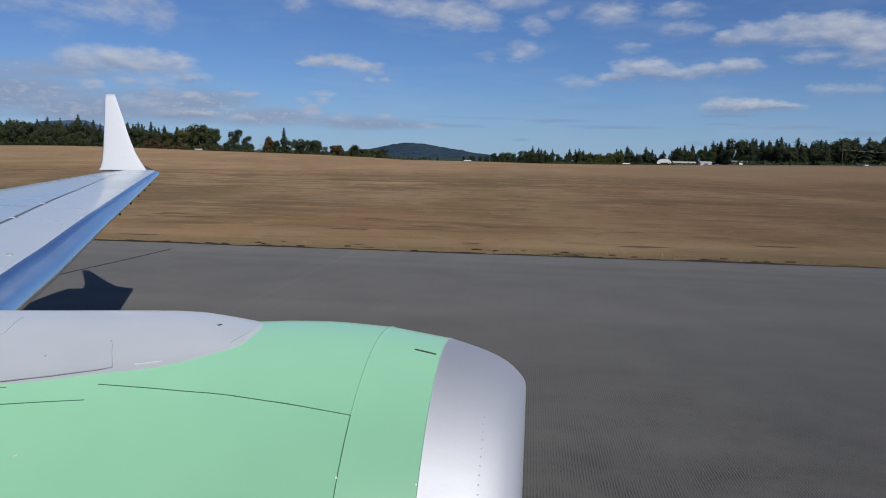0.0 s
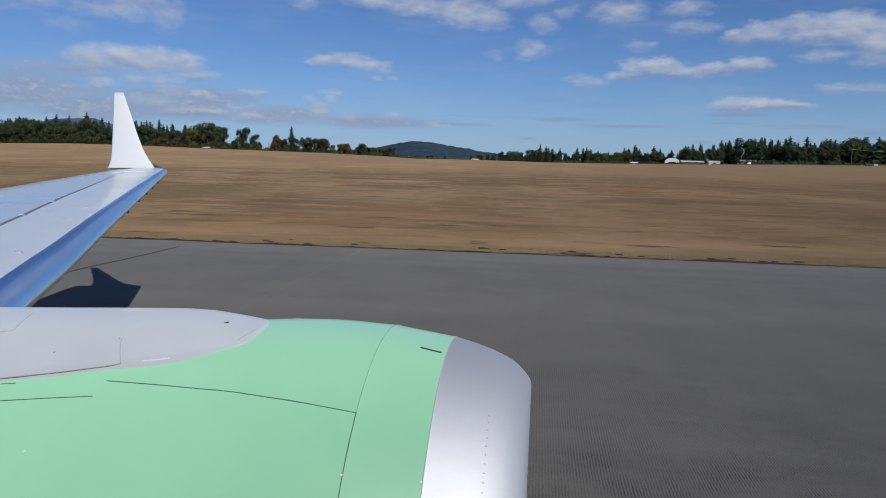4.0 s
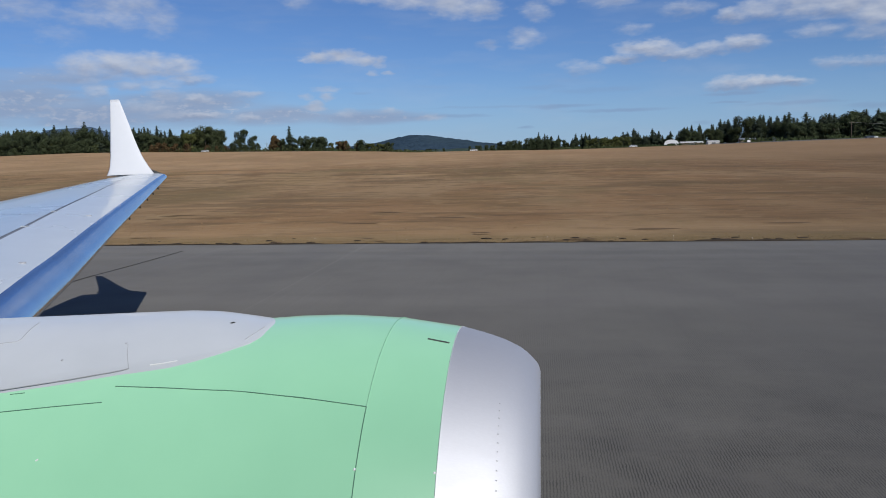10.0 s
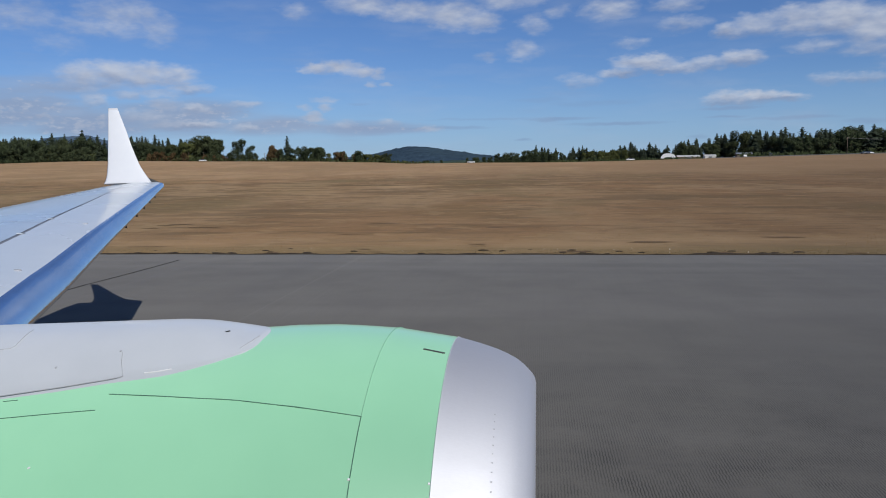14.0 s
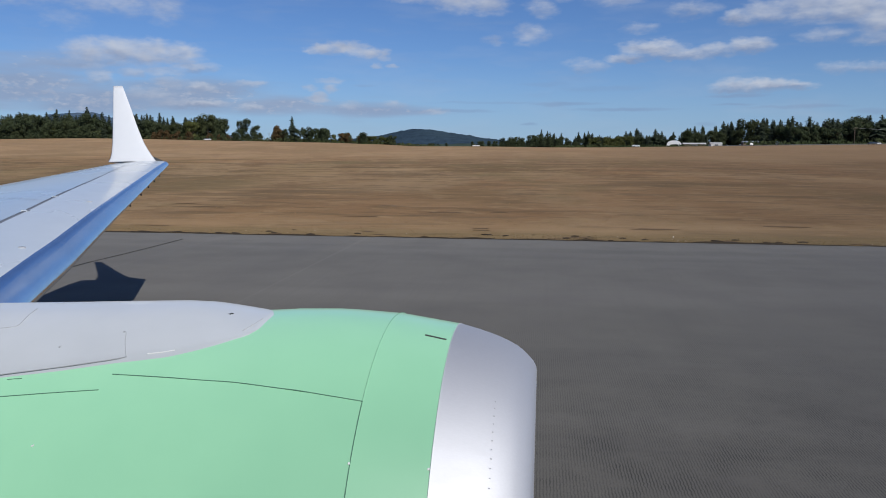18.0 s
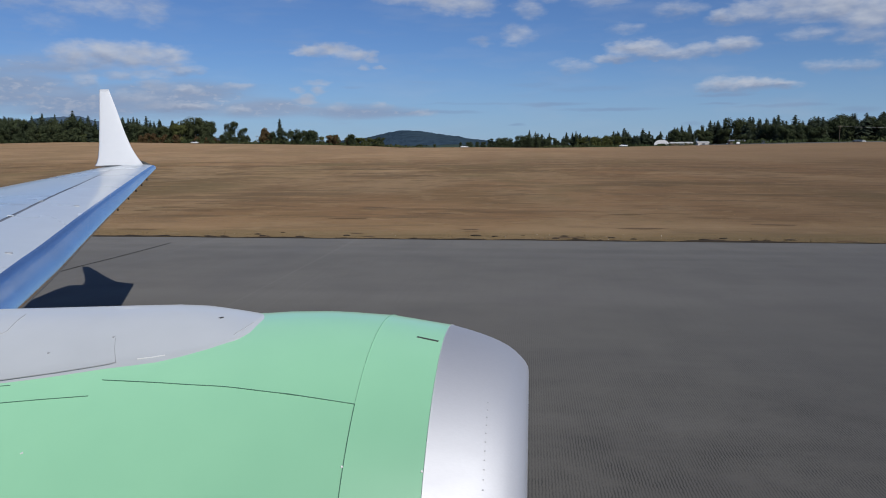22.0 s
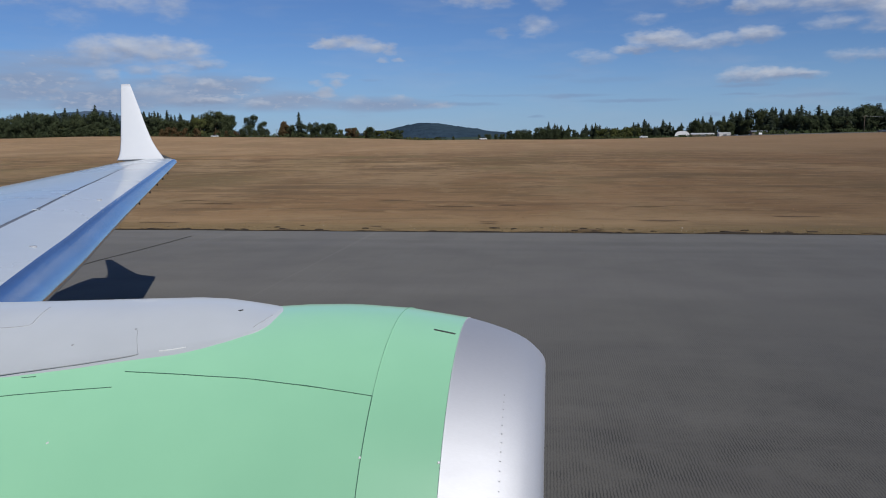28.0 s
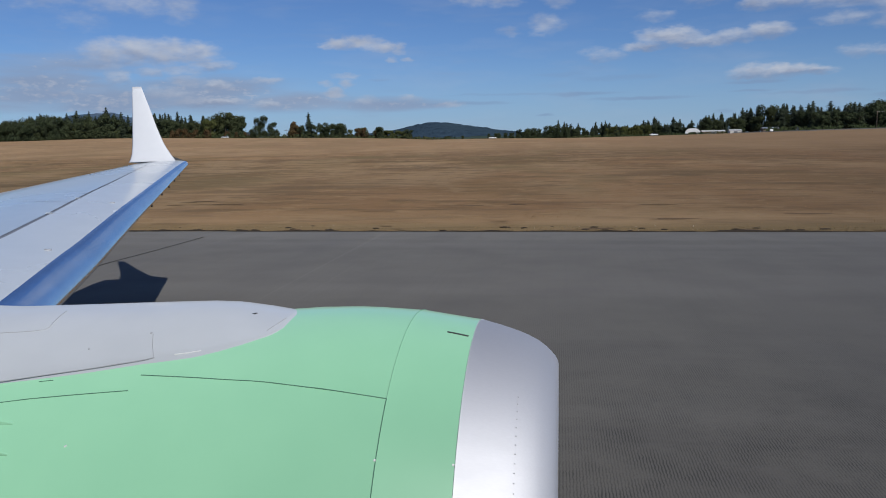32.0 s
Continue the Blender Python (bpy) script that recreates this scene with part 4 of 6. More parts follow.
# ---- trees ----
def conifer_mesh(seed, h=20.0, spread=4.4):
    rng = random.Random(seed)
    bm = bmesh.new()
    z = h * rng.uniform(0.10, 0.2)
    while z < h * 0.985:
        u = 1 - z / h
        r = spread * (min(1.0, u * 2.0) ** 0.62) * (0.6 + 0.4 * min(1.0, z / h * 4)) * rng.uniform(0.38, 1.25) + 0.25
        nb = max(6, int(7 + 10 * u))
        a0 = rng.random() * 6.3
        for k in range(nb):
            a = a0 + 6.283 * k / nb + rng.uniform(-0.3, 0.3)
            rr = r * rng.uniform(0.4, 1.25)
            d = Vector((math.cos(a), math.sin(a), 0))
            s = Vector((-d.y, d.x, 0))
            drop = rr * rng.uniform(0.05, 0.55)
            zj = z + h * rng.uniform(-0.03, 0.03) * u
            for q in range(3):
                f0, f1 = q / 3.2, (q + 1.25) / 3.2
                w = rr * 0.27 * (1.2 - f0) * rng.uniform(0.7, 1.3)
                p0 = d * rr * f0 + Vector((0, 0, zj - drop * f0 + 0.25))
                p1 = d * rr * f1 + Vector((0, 0, zj - drop * f1 - rng.uniform(0.0, 0.3)))
                m = (p0 + p1) / 2
                va, vb = bm.verts.new(p0), bm.verts.new(p1)
                vc, vd = bm.verts.new(m + s * w - Vector((0, 0, 0.25 * w))), bm.verts.new(m - s * w - Vector((0, 0, 0.25 * w)))
                ve = bm.verts.new(m - Vector((0, 0, 0.5 * w + 0.15)))
                bm.faces.new((va, vc, vb)), bm.faces.new((va, vb, vd)), bm.faces.new((va, ve, vb))
        z += h * rng.uniform(0.014, 0.036)
    return bm


def broadleaf_mesh(seed, h=12.0, spread=5.0):
    rng = random.Random(seed)
    bm = bmesh.new()
    blobs = []
    for i in range(16):
        a, u = rng.random() * 6.283, rng.uniform(0.30, 0.95)
        r = spread * math.sqrt(max(0.05, 1 - ((u - 0.55) / 0.5) ** 2)) * rng.uniform(0.2, 0.8)
        blobs.append((Vector((math.cos(a) * r, math.sin(a) * r, h * u)), spread * rng.uniform(0.26, 0.45)))
    blobs += [(Vector((math.cos(k * 1.6) * spread * 0.4, math.sin(k * 1.6) * spread * 0.4, h * 0.22)), spread * 0.4) for k in range(4)]
    for c, br in blobs:
        for k in range(120):
            d = Vector((rng.gauss(0, 1), rng.gauss(0, 1), rng.gauss(0, 0.8))).normalized()
            p = c + d * br * rng.uniform(0.65, 1.08)
            s = rng.uniform(0.16, 0.36) * (0.6 + br * 0.25)
            q = Vector((rng.gauss(0, 1), rng.gauss(0, 1), rng.gauss(0, 1))) * 0.28
            t1 = (d + q).cross(Vector((rng.gauss(0, 1), rng.gauss(0, 1), rng.gauss(0, 1)))).normalized() * s
            t2 = t1.cross(d + q).normalized() * s
            bm.faces.new([bm.verts.new(p + t1), bm.verts.new(p + t2), bm.verts.new(p - t1 * 0.9), bm.verts.new(p - t2 * 1.1)])
    return bm


def trunk_mesh(seed, h, r0, limbs):
    rng = random.Random(seed)
    bm = bmesh.new()
    rod(bm, (0, 0, -0.6), (0, 0, h * 0.9), r0, r0 * 0.15, 7)
    for i in range(limbs):
        z, a = h * rng.uniform(0.25, 0.7), rng.random() * 6.283
        L = h * rng.uniform(0.15, 0.3)
        rod(bm, (0, 0, z), (math.cos(a) * L, math.sin(a) * L, z + L * 0.6), r0 * 0.35, r0 * 0.08, 5)
    return bm


def tree_thing(name, crown, trunk, mat, label):
    e = tagged(empty(name, (0, 0, -50)), label, "tree", "trees along the airfield boundary")
    part("crown", crown, mat, e, smooth=False)
    part("trunk", trunk, M["bark"], e)
    return e


PROTO = []
for k in range(6):
    h = 20.0
    PROTO.append(("conifer", tree_thing("conifer_tree", conifer_mesh(10 + k, h, 3.9 + 0.7 * (k % 3)), trunk_mesh(k, h, 0.32, 4), M["conifer"], "tall dark green conifer with ragged drooping branches"), h))
for k in range(4):
    h = 12.0
    PROTO.append(("broad", tree_thing("broadleaf_tree", broadleaf_mesh(30 + k, h, 4.4 + 0.4 * k), trunk_mesh(20 + k, h, 0.3, 7), M["leaf"], "rounded green broadleaf tree with gaps in its crown"), h))
for k in range(2):
    h = 9.0
    PROTO.append(("autumn", tree_thing("broadleaf_tree", broadleaf_mesh(40 + k, h, 3.6), trunk_mesh(40 + k, h, 0.25, 6), M["leaf_autumn"], "small tree with leaves turning brown and orange"), h))


for k in range(2):
    h = 9.0
    PROTO.append(("olive", tree_thing("broadleaf_tree", broadleaf_mesh(50 + k, h, 4.0), trunk_mesh(50 + k, h, 0.25, 6), M["leaf_olive"], "low bushy olive green tree"), h))


COUNT = {"conifer": 0, "broad": 0, "autumn": 0, "olive": 0}
WOOD = {"conifer": [], "broad": [], "autumn": [], "olive": []}


def plant(kind, x, y, h, rng, used=set()):
    """One tree; past 280 of a kind it only goes on the list of the joined wood."""
    opts = [p for p in PROTO if p[0] == kind]
    name, ob, ph = rng.choice(opts)
    s = h / ph
    m = pose(x, y, ground_z(x, y) - 0.1, 0, 0, rng.uniform(0, 360)) @ Matrix.Diagonal((s * rng.uniform(0.85, 1.15), s * rng.uniform(0.85, 1.15), s, 1))
    COUNT[kind] += 1
    if COUNT[kind] > (280 if kind == "conifer" else 230):
        WOOD[kind].append((ob, m))
        return None
    if ob.name not in used:
        used.add(ob.name)
        ob.matrix_basis = m
        return ob
    c = copy_thing(ob, Matrix())
    c.matrix_basis = m
    return c


def joined_wood():
    """The rest of the woods as one mass for each kind of leaf."""
    for kind, mat, label in (("conifer", "conifer", "dense dark conifer wood behind the airfield"), ("broad", "leaf", "mixed broadleaf wood behind the airfield")):
        vs, fs, base = [], [], 0
        for ob, m in WOOD[kind]:
            me = [c for c in ob.children if c.name.startswith("crown")][0].data
            co = np.empty(len(me.vertices) * 3)
            me.vertices.foreach_get("co", co)
            co = co.reshape(-1, 3) @ np.array(m.to_3x3()).T + np.array(m.translation)
            vs.append(co)
            fs += [tuple(base + v for v in p.vertices) for k, p in enumerate(me.polygons) if kind != "conifer" or k % 9 < 6]
            base += len(co)
        if not vs:
            continue
        me = bpy.data.meshes.new("woods")
        me.from_pydata(np.concatenate(vs).tolist(), [], fs)
        me.materials.append(M[mat])
        tagged(new("woods", me), label, "woods", kind="stuff")


def at_bearing(px, dist):
    """A place by its bearing from the plan's origin."""
    a = px_az(px)
    return dist / math.cos(a) * math.sin(a), dist


def from_mark(px, dist):
    """A place by its bearing from the survey mark."""
    return MARK_X + dist * math.tan(px_az(px)), dist


def from_plane(px, dist):
    """A place by its bearing from the aircraft."""
    return AT_X + dist * math.tan(px_az(px)), dist


rng = random.Random(5)
# (bearing from, to, distance, depth, height, count, kind)
STANDS = [
    (690, 790, 660, 60, 14, 16, "conifer"), (780, 905, 695, 40, 16, 40, "conifer"), (690, 790, 652, 8, 4.5, 12, "broad"), (640, 900, 700, 40, 9, 34, "broad"),
    (965, 1130, 500, 50, 18.5, 64, "conifer"), (965, 1060, 505, 20, 13, 8, "broad"), (1060, 1150, 490, 30, 15, 10, "broad"), (1040, 1160, 495, 30, 20, 26, "conifer"), (985, 1150, 485, 12, 10, 26, "broad"), (1110, 1240, 470, 50, 20, 34, "conifer"), (1125, 1240, 460, 25, 17, 14, "broad"),
    (1220, 1560, 470, 50, 23, 120, "conifer"), (1220, 1560, 456, 20, 9, 36, "broad"), (1220, 1560, 468, 30, 18, 24, "broad"), (1560, 1800, 470, 50, 24, 60, "conifer"), (1560, 1800, 458, 20, 15, 30, "broad"),
]
# the same, by bearing from the aircraft: mixed woods, a gap with single trees, then low scrub
CLUMPS = [
    (-190, 15, 545, 40, 14, 18, "broad"), (-190, 20, 560, 40, 21, 34, "conifer"), (15, 112, 545, 30, 19, 16, "broad"), (20, 112, 555, 40, 27, 30, "conifer"), (112, 196, 550, 40, 25, 24, "conifer"), (112, 196, 540, 20, 15, 10, "broad"),
    (158, 166, 545, 5, 27, 1, "conifer"), (84, 150, 532, 6, 8.5, 9, "olive"), (150, 200, 532, 6, 9, 5, "olive"), (205, 335, 552, 30, 21.5, 44, "conifer"), (230, 345, 540, 12, 13, 14, "broad"), (262, 352, 531, 5, 7.5, 14, "autumn"),
    (336, 348, 536, 6, 14, 2, "olive"), (352, 384, 545, 12, 16.5, 7, "broad"), (384, 402, 545, 10, 15, 4, "broad"), (372, 418, 534, 6, 5, 8, "autumn"), (434, 440, 545, 4, 16.5, 1, "broad"), (454, 458, 548, 4, 12, 1, "broad"), (418, 466, 536, 5, 6, 6, "broad"),
    (480, 506, 540, 10, 11, 5, "autumn"), (482, 512, 550, 8, 9, 4, "olive"), (519, 521, 540, 3, 19, 1, "conifer"), (506, 534, 538, 5, 8, 4, "broad"), (538, 602, 545, 14, 10, 11, "broad"), (560, 640, 550, 20, 7, 8, "olive"),
    (600, 640, 545, 10, 7, 5, "autumn"), (640, 652, 545, 6, 8, 2, "broad"), (652, 692, 550, 12, 6, 9, "olive"), (688, 700, 545, 6, 6.5, 2, "broad"), (752, 768, 545, 6, 3, 2, "broad"), (788, 800, 545, 5, 3, 2, "broad"),
    (835, 925, 640, 20, 5, 18, "broad"), (880, 930, 660, 10, 8, 8, "broad"), (922, 1000, 645, 15, 9.5, 12, "broad"), (938, 1000, 660, 15, 16, 12, "conifer"), (1000, 1016, 655, 10, 9, 3, "broad"), (1014, 1044, 660, 10, 16, 5, "conifer"), (1040, 1120, 650, 20, 9, 12, "olive"),
    (1195, 1350, 685, 40, 22, 50, "conifer"), (1325, 1410, 570, 30, 18, 18, "conifer"), (1330, 1400, 560, 12, 11, 9, "broad"), (1205, 1350, 680, 20, 13, 16, "broad"), (1296, 1345, 670, 10, 19, 4, "broad"),
]
for table, where in ((STANDS, at_bearing), (CLUMPS, from_plane)):
    for p0, p1, dist, depth, h, n, kind in table:
        knots = [rng.random() for i in range(max(3, n // 4))]
        for i in range(n):
            u = (i + rng.random()) / n if rng.random() < 0.6 else min(1, max(0, rng.choice(knots) + rng.gauss(0, 0.03)))
            x, y = where(p0 + (p1 - p0) * u, dist + rng.random() * depth)
            h1 = h * (0.85 + 0.4 * noise.noise((x * 0.03, 5.0, 0.0))) if kind == "conifer" and n > 2 else h
            plant(kind, x, y, h1 * (rng.uniform(0.62, 1.15) if n > 2 else 1.0), rng)
# woods further along, beyond the hangars and behind the aircraft
WOODS = [(215, 520, 455, 60, 20, 70, "conifer"), (520, 760, 520, 40, 13, 26, "broad"), (520, 760, 540, 30, 16, 14, "conifer"), (-700, -430, 470, 60, 17, 50, "broad"), (-700, -430, 500, 50, 21, 26, "conifer")]
for x0, x1, dist, depth, h, n, kind in WOODS:
    for i in range(n):
        plant(kind, x0 + (x1 - x0) * (i + rng.random()) / n, dist + rng.random() * depth, h * rng.uniform(0.7, 1.1), rng)


joined_wood()


def undergrowth():
    """Low scrub under the boundary trees, one joined mass of small leaf clumps."""
    r = random.Random(8)
    verts, faces = [], []
    spans = [(-620, -310, 534, 5), (-310, -215, 545, 3), (-215, -150, 640, 1.6), (-135, -80, 640, 3.5), (-80, -10, 645, 3.5), (-20, 20, 480, 4), (20, 210, 452, 4.5), (200, 520, 448, 4.5)]
    for x0, x1, y, h in spans:
        for i in range(int((x1 - x0) * 9)):
            x, yy = r.uniform(x0, x1), y + r.uniform(-5, 14)
            z = ground_z(x, yy) + r.random() ** 1.4 * h * (0.6 + 0.5 * noise.noise((x * 0.08, 0, 2)))
            s = r.uniform(0.35, 1.0)
            a = Vector((r.gauss(0, 1), r.gauss(0, 1), r.gauss(0, 1))).normalized() * s
            b = a.orthogonal().normalized() * s
            k = len(verts)
            verts += [(x + a.x, yy + a.y, z + a.z), (x + b.x, yy + b.y, z + b.z), (x - a.x, yy - a.y, z - a.z), (x - b.x, yy - b.y, z - b.z)]
            faces.append((k, k + 1, k + 2, k + 3))
    me = bpy.data.meshes.new("undergrowth")
    me.from_pydata(verts, [], faces)
    me.materials.append(M["scrub"])
    return tagged(new("undergrowth", me), "dark green scrub under the boundary trees", "scrub", kind="stuff")


M["scrub"] = material("scrub_leaves", (0.040, 0.052, 0.022), (0.026, 0.038, 0.018), 0.12, 0.95, c3=(0.070, 0.064, 0.028), amount3=0.5, spec=0.05, island=0.2)
M["redpaint"] = material("red_marker_paint", (0.52, 0.10, 0.055), (0.46, 0.085, 0.05), 5, 0.55, c3=(0.42, 0.14, 0.10), amount3=0.4)
M["redfaded"] = material("faded_red_paint", (0.50, 0.23, 0.20), (0.46, 0.20, 0.18), 2, 0.7, c3=(0.55, 0.34, 0.31), amount3=0.4)
M["orange"] = material("orange_barrel_plastic", (0.72, 0.17, 0.04), (0.66, 0.15, 0.04), 6, 0.5)
M["whitewall"] = material("white_cladding", (0.62, 0.61, 0.58), (0.54, 0.53, 0.50), 0.9, 0.7, c3=(0.40, 0.38, 0.35), amount3=0.45)
M["greyclad"] = material("grey_blue_cladding", (0.17, 0.19, 0.22), (0.14, 0.155, 0.18), 0.9, 0.6, c3=(0.12, 0.13, 0.15), amount3=0.5, stretch=(3, 1, 0.4))
M["roofdark"] = material("weathered_grey_roof", (0.115, 0.125, 0.14), (0.09, 0.10, 0.11), 0.7, 0.7, c3=(0.15, 0.15, 0.15), amount3=0.5, stretch=(0.6, 1, 1))
M["roofpale"] = material("pale_metal_roof", (0.50, 0.50, 0.49), (0.43, 0.43, 0.42), 0.8, 0.5, c3=(0.36, 0.36, 0.35))
M["pinkwall"] = material("pinkish_render", (0.37, 0.29, 0.265), (0.32, 0.25, 0.225), 0.8, 0.8)
M["glass"] = material("dark_window_glass", (0.03, 0.04, 0.05), (0.02, 0.03, 0.04), 2, 0.12, spec=0.6)
M["black"] = material("black_sign_face", (0.018, 0.018, 0.02), (0.03, 0.03, 0.03), 9, 0.55)
M["steel"] = material("galvanised_steel", (0.36, 0.37, 0.38), (0.30, 0.31, 0.32), 14, 0.45, metal=0.7)
M["concrete"] = material("pale_concrete", (0.40, 0.38, 0.34), (0.33, 0.31, 0.28), 4, 0.9, bump=0.2)
M["yellow"] = material("yellow_line_paint", (0.62, 0.38, 0.045), (0.52, 0.31, 0.04), 9, 0.8, c3=(0.34, 0.22, 0.05), amount3=0.5)
M["paint"] = material("white_line_paint", (0.66, 0.65, 0.62), (0.55, 0.54, 0.51), 9, 0.8, c3=(0.36, 0.35, 0.33), amount3=0.5, bump=0.2)
M["tar"] = material("tar_sealant", (0.030, 0.029, 0.028), (0.045, 0.043, 0.041), 9, 0.9, spec=0.1)
M["taxi"] = material("weathered_taxiway_asphalt", (0.12, 0.117, 0.112), (0.10, 0.098, 0.094), 6, 0.92, c3=(0.09, 0.088, 0.086), amount3=0.6, coarse=0.12, stretch=(0.2, 1, 1), spec=0.3)
M["soil"] = material("dark_verge_soil", (0.030, 0.024, 0.018), (0.055, 0.043, 0.031), 3, 0.95, bump=0.6, stretch=(0.5, 1, 1), distance=0.03, spec=0.1)
M["weed"] = material("verge_weeds", (0.13, 0.10, 0.045), (0.085, 0.075, 0.032), 0.8, 0.9, c3=(0.21, 0.14, 0.07), amount3=0.6, spec=0.15, island=0.45)
M["weedgreen"] = material("green_weeds", (0.07, 0.085, 0.028), (0.05, 0.062, 0.022), 0.8, 0.9, c3=(0.12, 0.10, 0.04), amount3=0.5, spec=0.15, island=0.45)
M["straw"] = material("dry_grass_stalks", (0.27, 0.172, 0.09), (0.19, 0.12, 0.062), 0.5, 0.95, c3=(0.15, 0.115, 0.05), amount3=0.6, spec=0.1, island=0.35)
M["wood"] = material("weathered_pole_wood", (0.16, 0.12, 0.09), (0.11, 0.085, 0.065), 3, 0.9)
M["carwhite"] = material("white_car_paint", (0.76, 0.76, 0.75), (0.72, 0.72, 0.71), 4, 0.25, coat=0.6)
M["cardark"] = material("dark_car_paint", (0.05, 0.055, 0.065), (0.04, 0.045, 0.05), 4, 0.25, coat=0.6)
M["crimson"] = material("dark_crimson_cloth", (0.30, 0.045, 0.055), (0.22, 0.035, 0.045), 3, 0.85, c3=(0.40, 0.12, 0.12), amount3=0.4)
M["pinkcloth"] = material("faded_pink_cloth", (0.60, 0.47, 0.47), (0.52, 0.36, 0.37), 3, 0.85, c3=(0.66, 0.58, 0.58), amount3=0.5)
M["worn"] = material("worn_bare_track", (0.105, 0.068, 0.040), (0.066, 0.044, 0.028), 0.5, 0.95, bump=0.4, stretch=(0.3, 1, 1), c3=(0.16, 0.11, 0.065), amount3=0.6, distance=0.05, spec=0.1)
M["tyre"] = material("black_rubber", (0.016, 0.015, 0.014), (0.022, 0.020, 0.018), 20, 0.9, spec=0.08)
M["lamp"] = material("pale_yellow_lens", (0.74, 0.68, 0.34), (0.68, 0.62, 0.30), 20, 0.25)
M["moss"] = material("green_weed_mat", (0.062, 0.074, 0.026), (0.046, 0.056, 0.020), 2.5, 0.95, bump=0.8, c3=(0.095, 0.085, 0.036), amount3=0.5, distance=0.04, spec=0.08)
M["earth"] = material("bare_brown_earth", (0.24, 0.155, 0.085), (0.16, 0.10, 0.055), 0.6, 0.95, bump=0.5, distance=0.1)
undergrowth()


# ---- pavements and markings ----
def ribbon(name, pts, mat, label, category, lift=0.05, kind="structure", parent=None):
    """A paved strip: rows of (left x, left y, right x, right y), laid on the ground."""
    bm = bmesh.new()
    rows = []
    for k in range(len(pts) - 1):
        for i in range(8):
            u = i / 8
            a, b = pts[k], pts[k + 1]
            l = (a[0] + (b[0] - a[0]) * u, a[1] + (b[1] - a[1]) * u)
            r = (a[2] + (b[2] - a[2]) * u, a[3] + (b[3] - a[3]) * u)
            rows.append([(l[0] + (r[0] - l[0]) * j / 8, l[1] + (r[1] - l[1]) * j / 8) for j in range(9)])
    a = pts[-1]
    rows.append([(a[0] + (a[2] - a[0]) * j / 8, a[1] + (a[3] - a[1]) * j / 8) for j in range(9)])
    grid_faces(bm, [[(x, y, max(ground_z(x, y), 0.0) + lift) for x, y in r] for r in rows])
    ob = part(name, bm, mat, parent)
    return tagged(ob, label, category, kind=kind) if parent is None else ob


# a taxiway that swings away from the runway, its link and a far parallel strip
ribbon("taxiway", [(60, 28.7, 190, 28.7), (65, 37, 118, 33), (68, 42, 100, 38.5), (64, 49, 88, 44), (56, 60, 79, 57), (46, 73, 70, 69), (36, 88, 60, 88), (33, 112, 55, 108), (33, 150, 57, 146), (36, 175, 60, 175), (38, 210, 62, 215)],
       M["taxi"], "weathered grey taxiway curving away through the grass", "taxiway", 0.035)
ribbon("taxiway", [(33, 150, 45, 112), (70, 150, 78, 118), (113, 146, 119, 113), (190, 116, 176, 86), (250, 103, 272, 90), (316, 80, 310, 64), (420, 70, 420, 52)],
       M["taxi"], "long grey taxiway running beside the runway", "taxiway", 0.055)
ribbon("apron", [(120, 136, 124, 112), (150, 130, 149, 108), (180, 112, 172, 92)], M["concrete"], "pale concrete apron patch", "apron", 0.075)
ribbon("taxiway", [(176, 29, 262, 29), (181, 47, 258, 36), (190, 70, 250, 62), (192, 90, 240, 95)], M["taxi"], "grey taxiway joining the runway", "taxiway", 0.045)


ribbon("perimeter_road", [(-75, 566, -75, 560), (-30, 500, -30, 494), (20, 446, 20, 440), (75, 438, 75, 431), (140, 432, 140, 425)], M["taxi"], "grey perimeter road along the boundary trees", "road", 0.08)


def barrier(pts):
    """A low concrete barrier of separate lengths beside the perimeter road."""
    e = tagged(empty("road_barrier", (pts[0][0], pts[0][1], 0)), "low grey concrete barrier beside the perimeter road", "barrier")
    for a, b in zip(pts, pts[1:]):
        n = int((b[0] - a[0]) / 6)
        for k in range(n):
            bm = bmesh.new()
            rows = []
            for u in (k / n, (k + 0.97) / n):
                x, y = a[0] + (b[0] - a[0]) * u, a[1] + (b[1] - a[1]) * u
                z = ground_z(x, y)
                x, y = x - pts[0][0], y - pts[0][1]
                rows.append([(x, y - 0.3, z - 0.2), (x, y - 0.12, z + 0.3), (x, y - 0.08, z + 0.55), (x, y + 0.08, z + 0.55), (x, y + 0.12, z + 0.3), (x, y + 0.3, z - 0.2)])
            grid_faces(bm, rows, closed=True)
            part("length", bm, M["taxi"], e, smooth=False)
    return e


barrier([(-46, 452), (-10, 436), (44, 432)])


def track(pts, width):
    """A worn vehicle track across the grass, with ragged edges."""
    rows = []
    for k, (px, d) in enumerate(pts):
        x, y = from_mark(px, d)
        w = width * (0.6 + 0.5 * noise.noise((k * 1.7, width, 0))) * (0.25 if k in (0, len(pts) - 1) else 1)
        rows.append((x, y + w, x, y - w))
    return ribbon("track", rows, M["worn"], "dark worn vehicle track across the dry grass", "track", 0.05)


track([(1230, 168), (1290, 158), (1350, 152), (1420, 148), (1490, 147), (1570, 146), (1660, 140)], 2.2)
track([(1280, 148), (1340, 139), (1400, 133), (1470, 128), (1540, 124), (1610, 121), (1690, 119)], 3.2)
track([(880, 186), (950, 182), (1010, 180), (1070, 178), (1130, 177), (1180, 176)], 1.6)
track([(1180, 172), (1210, 169), (1240, 168), (1262, 166)], 2.0)


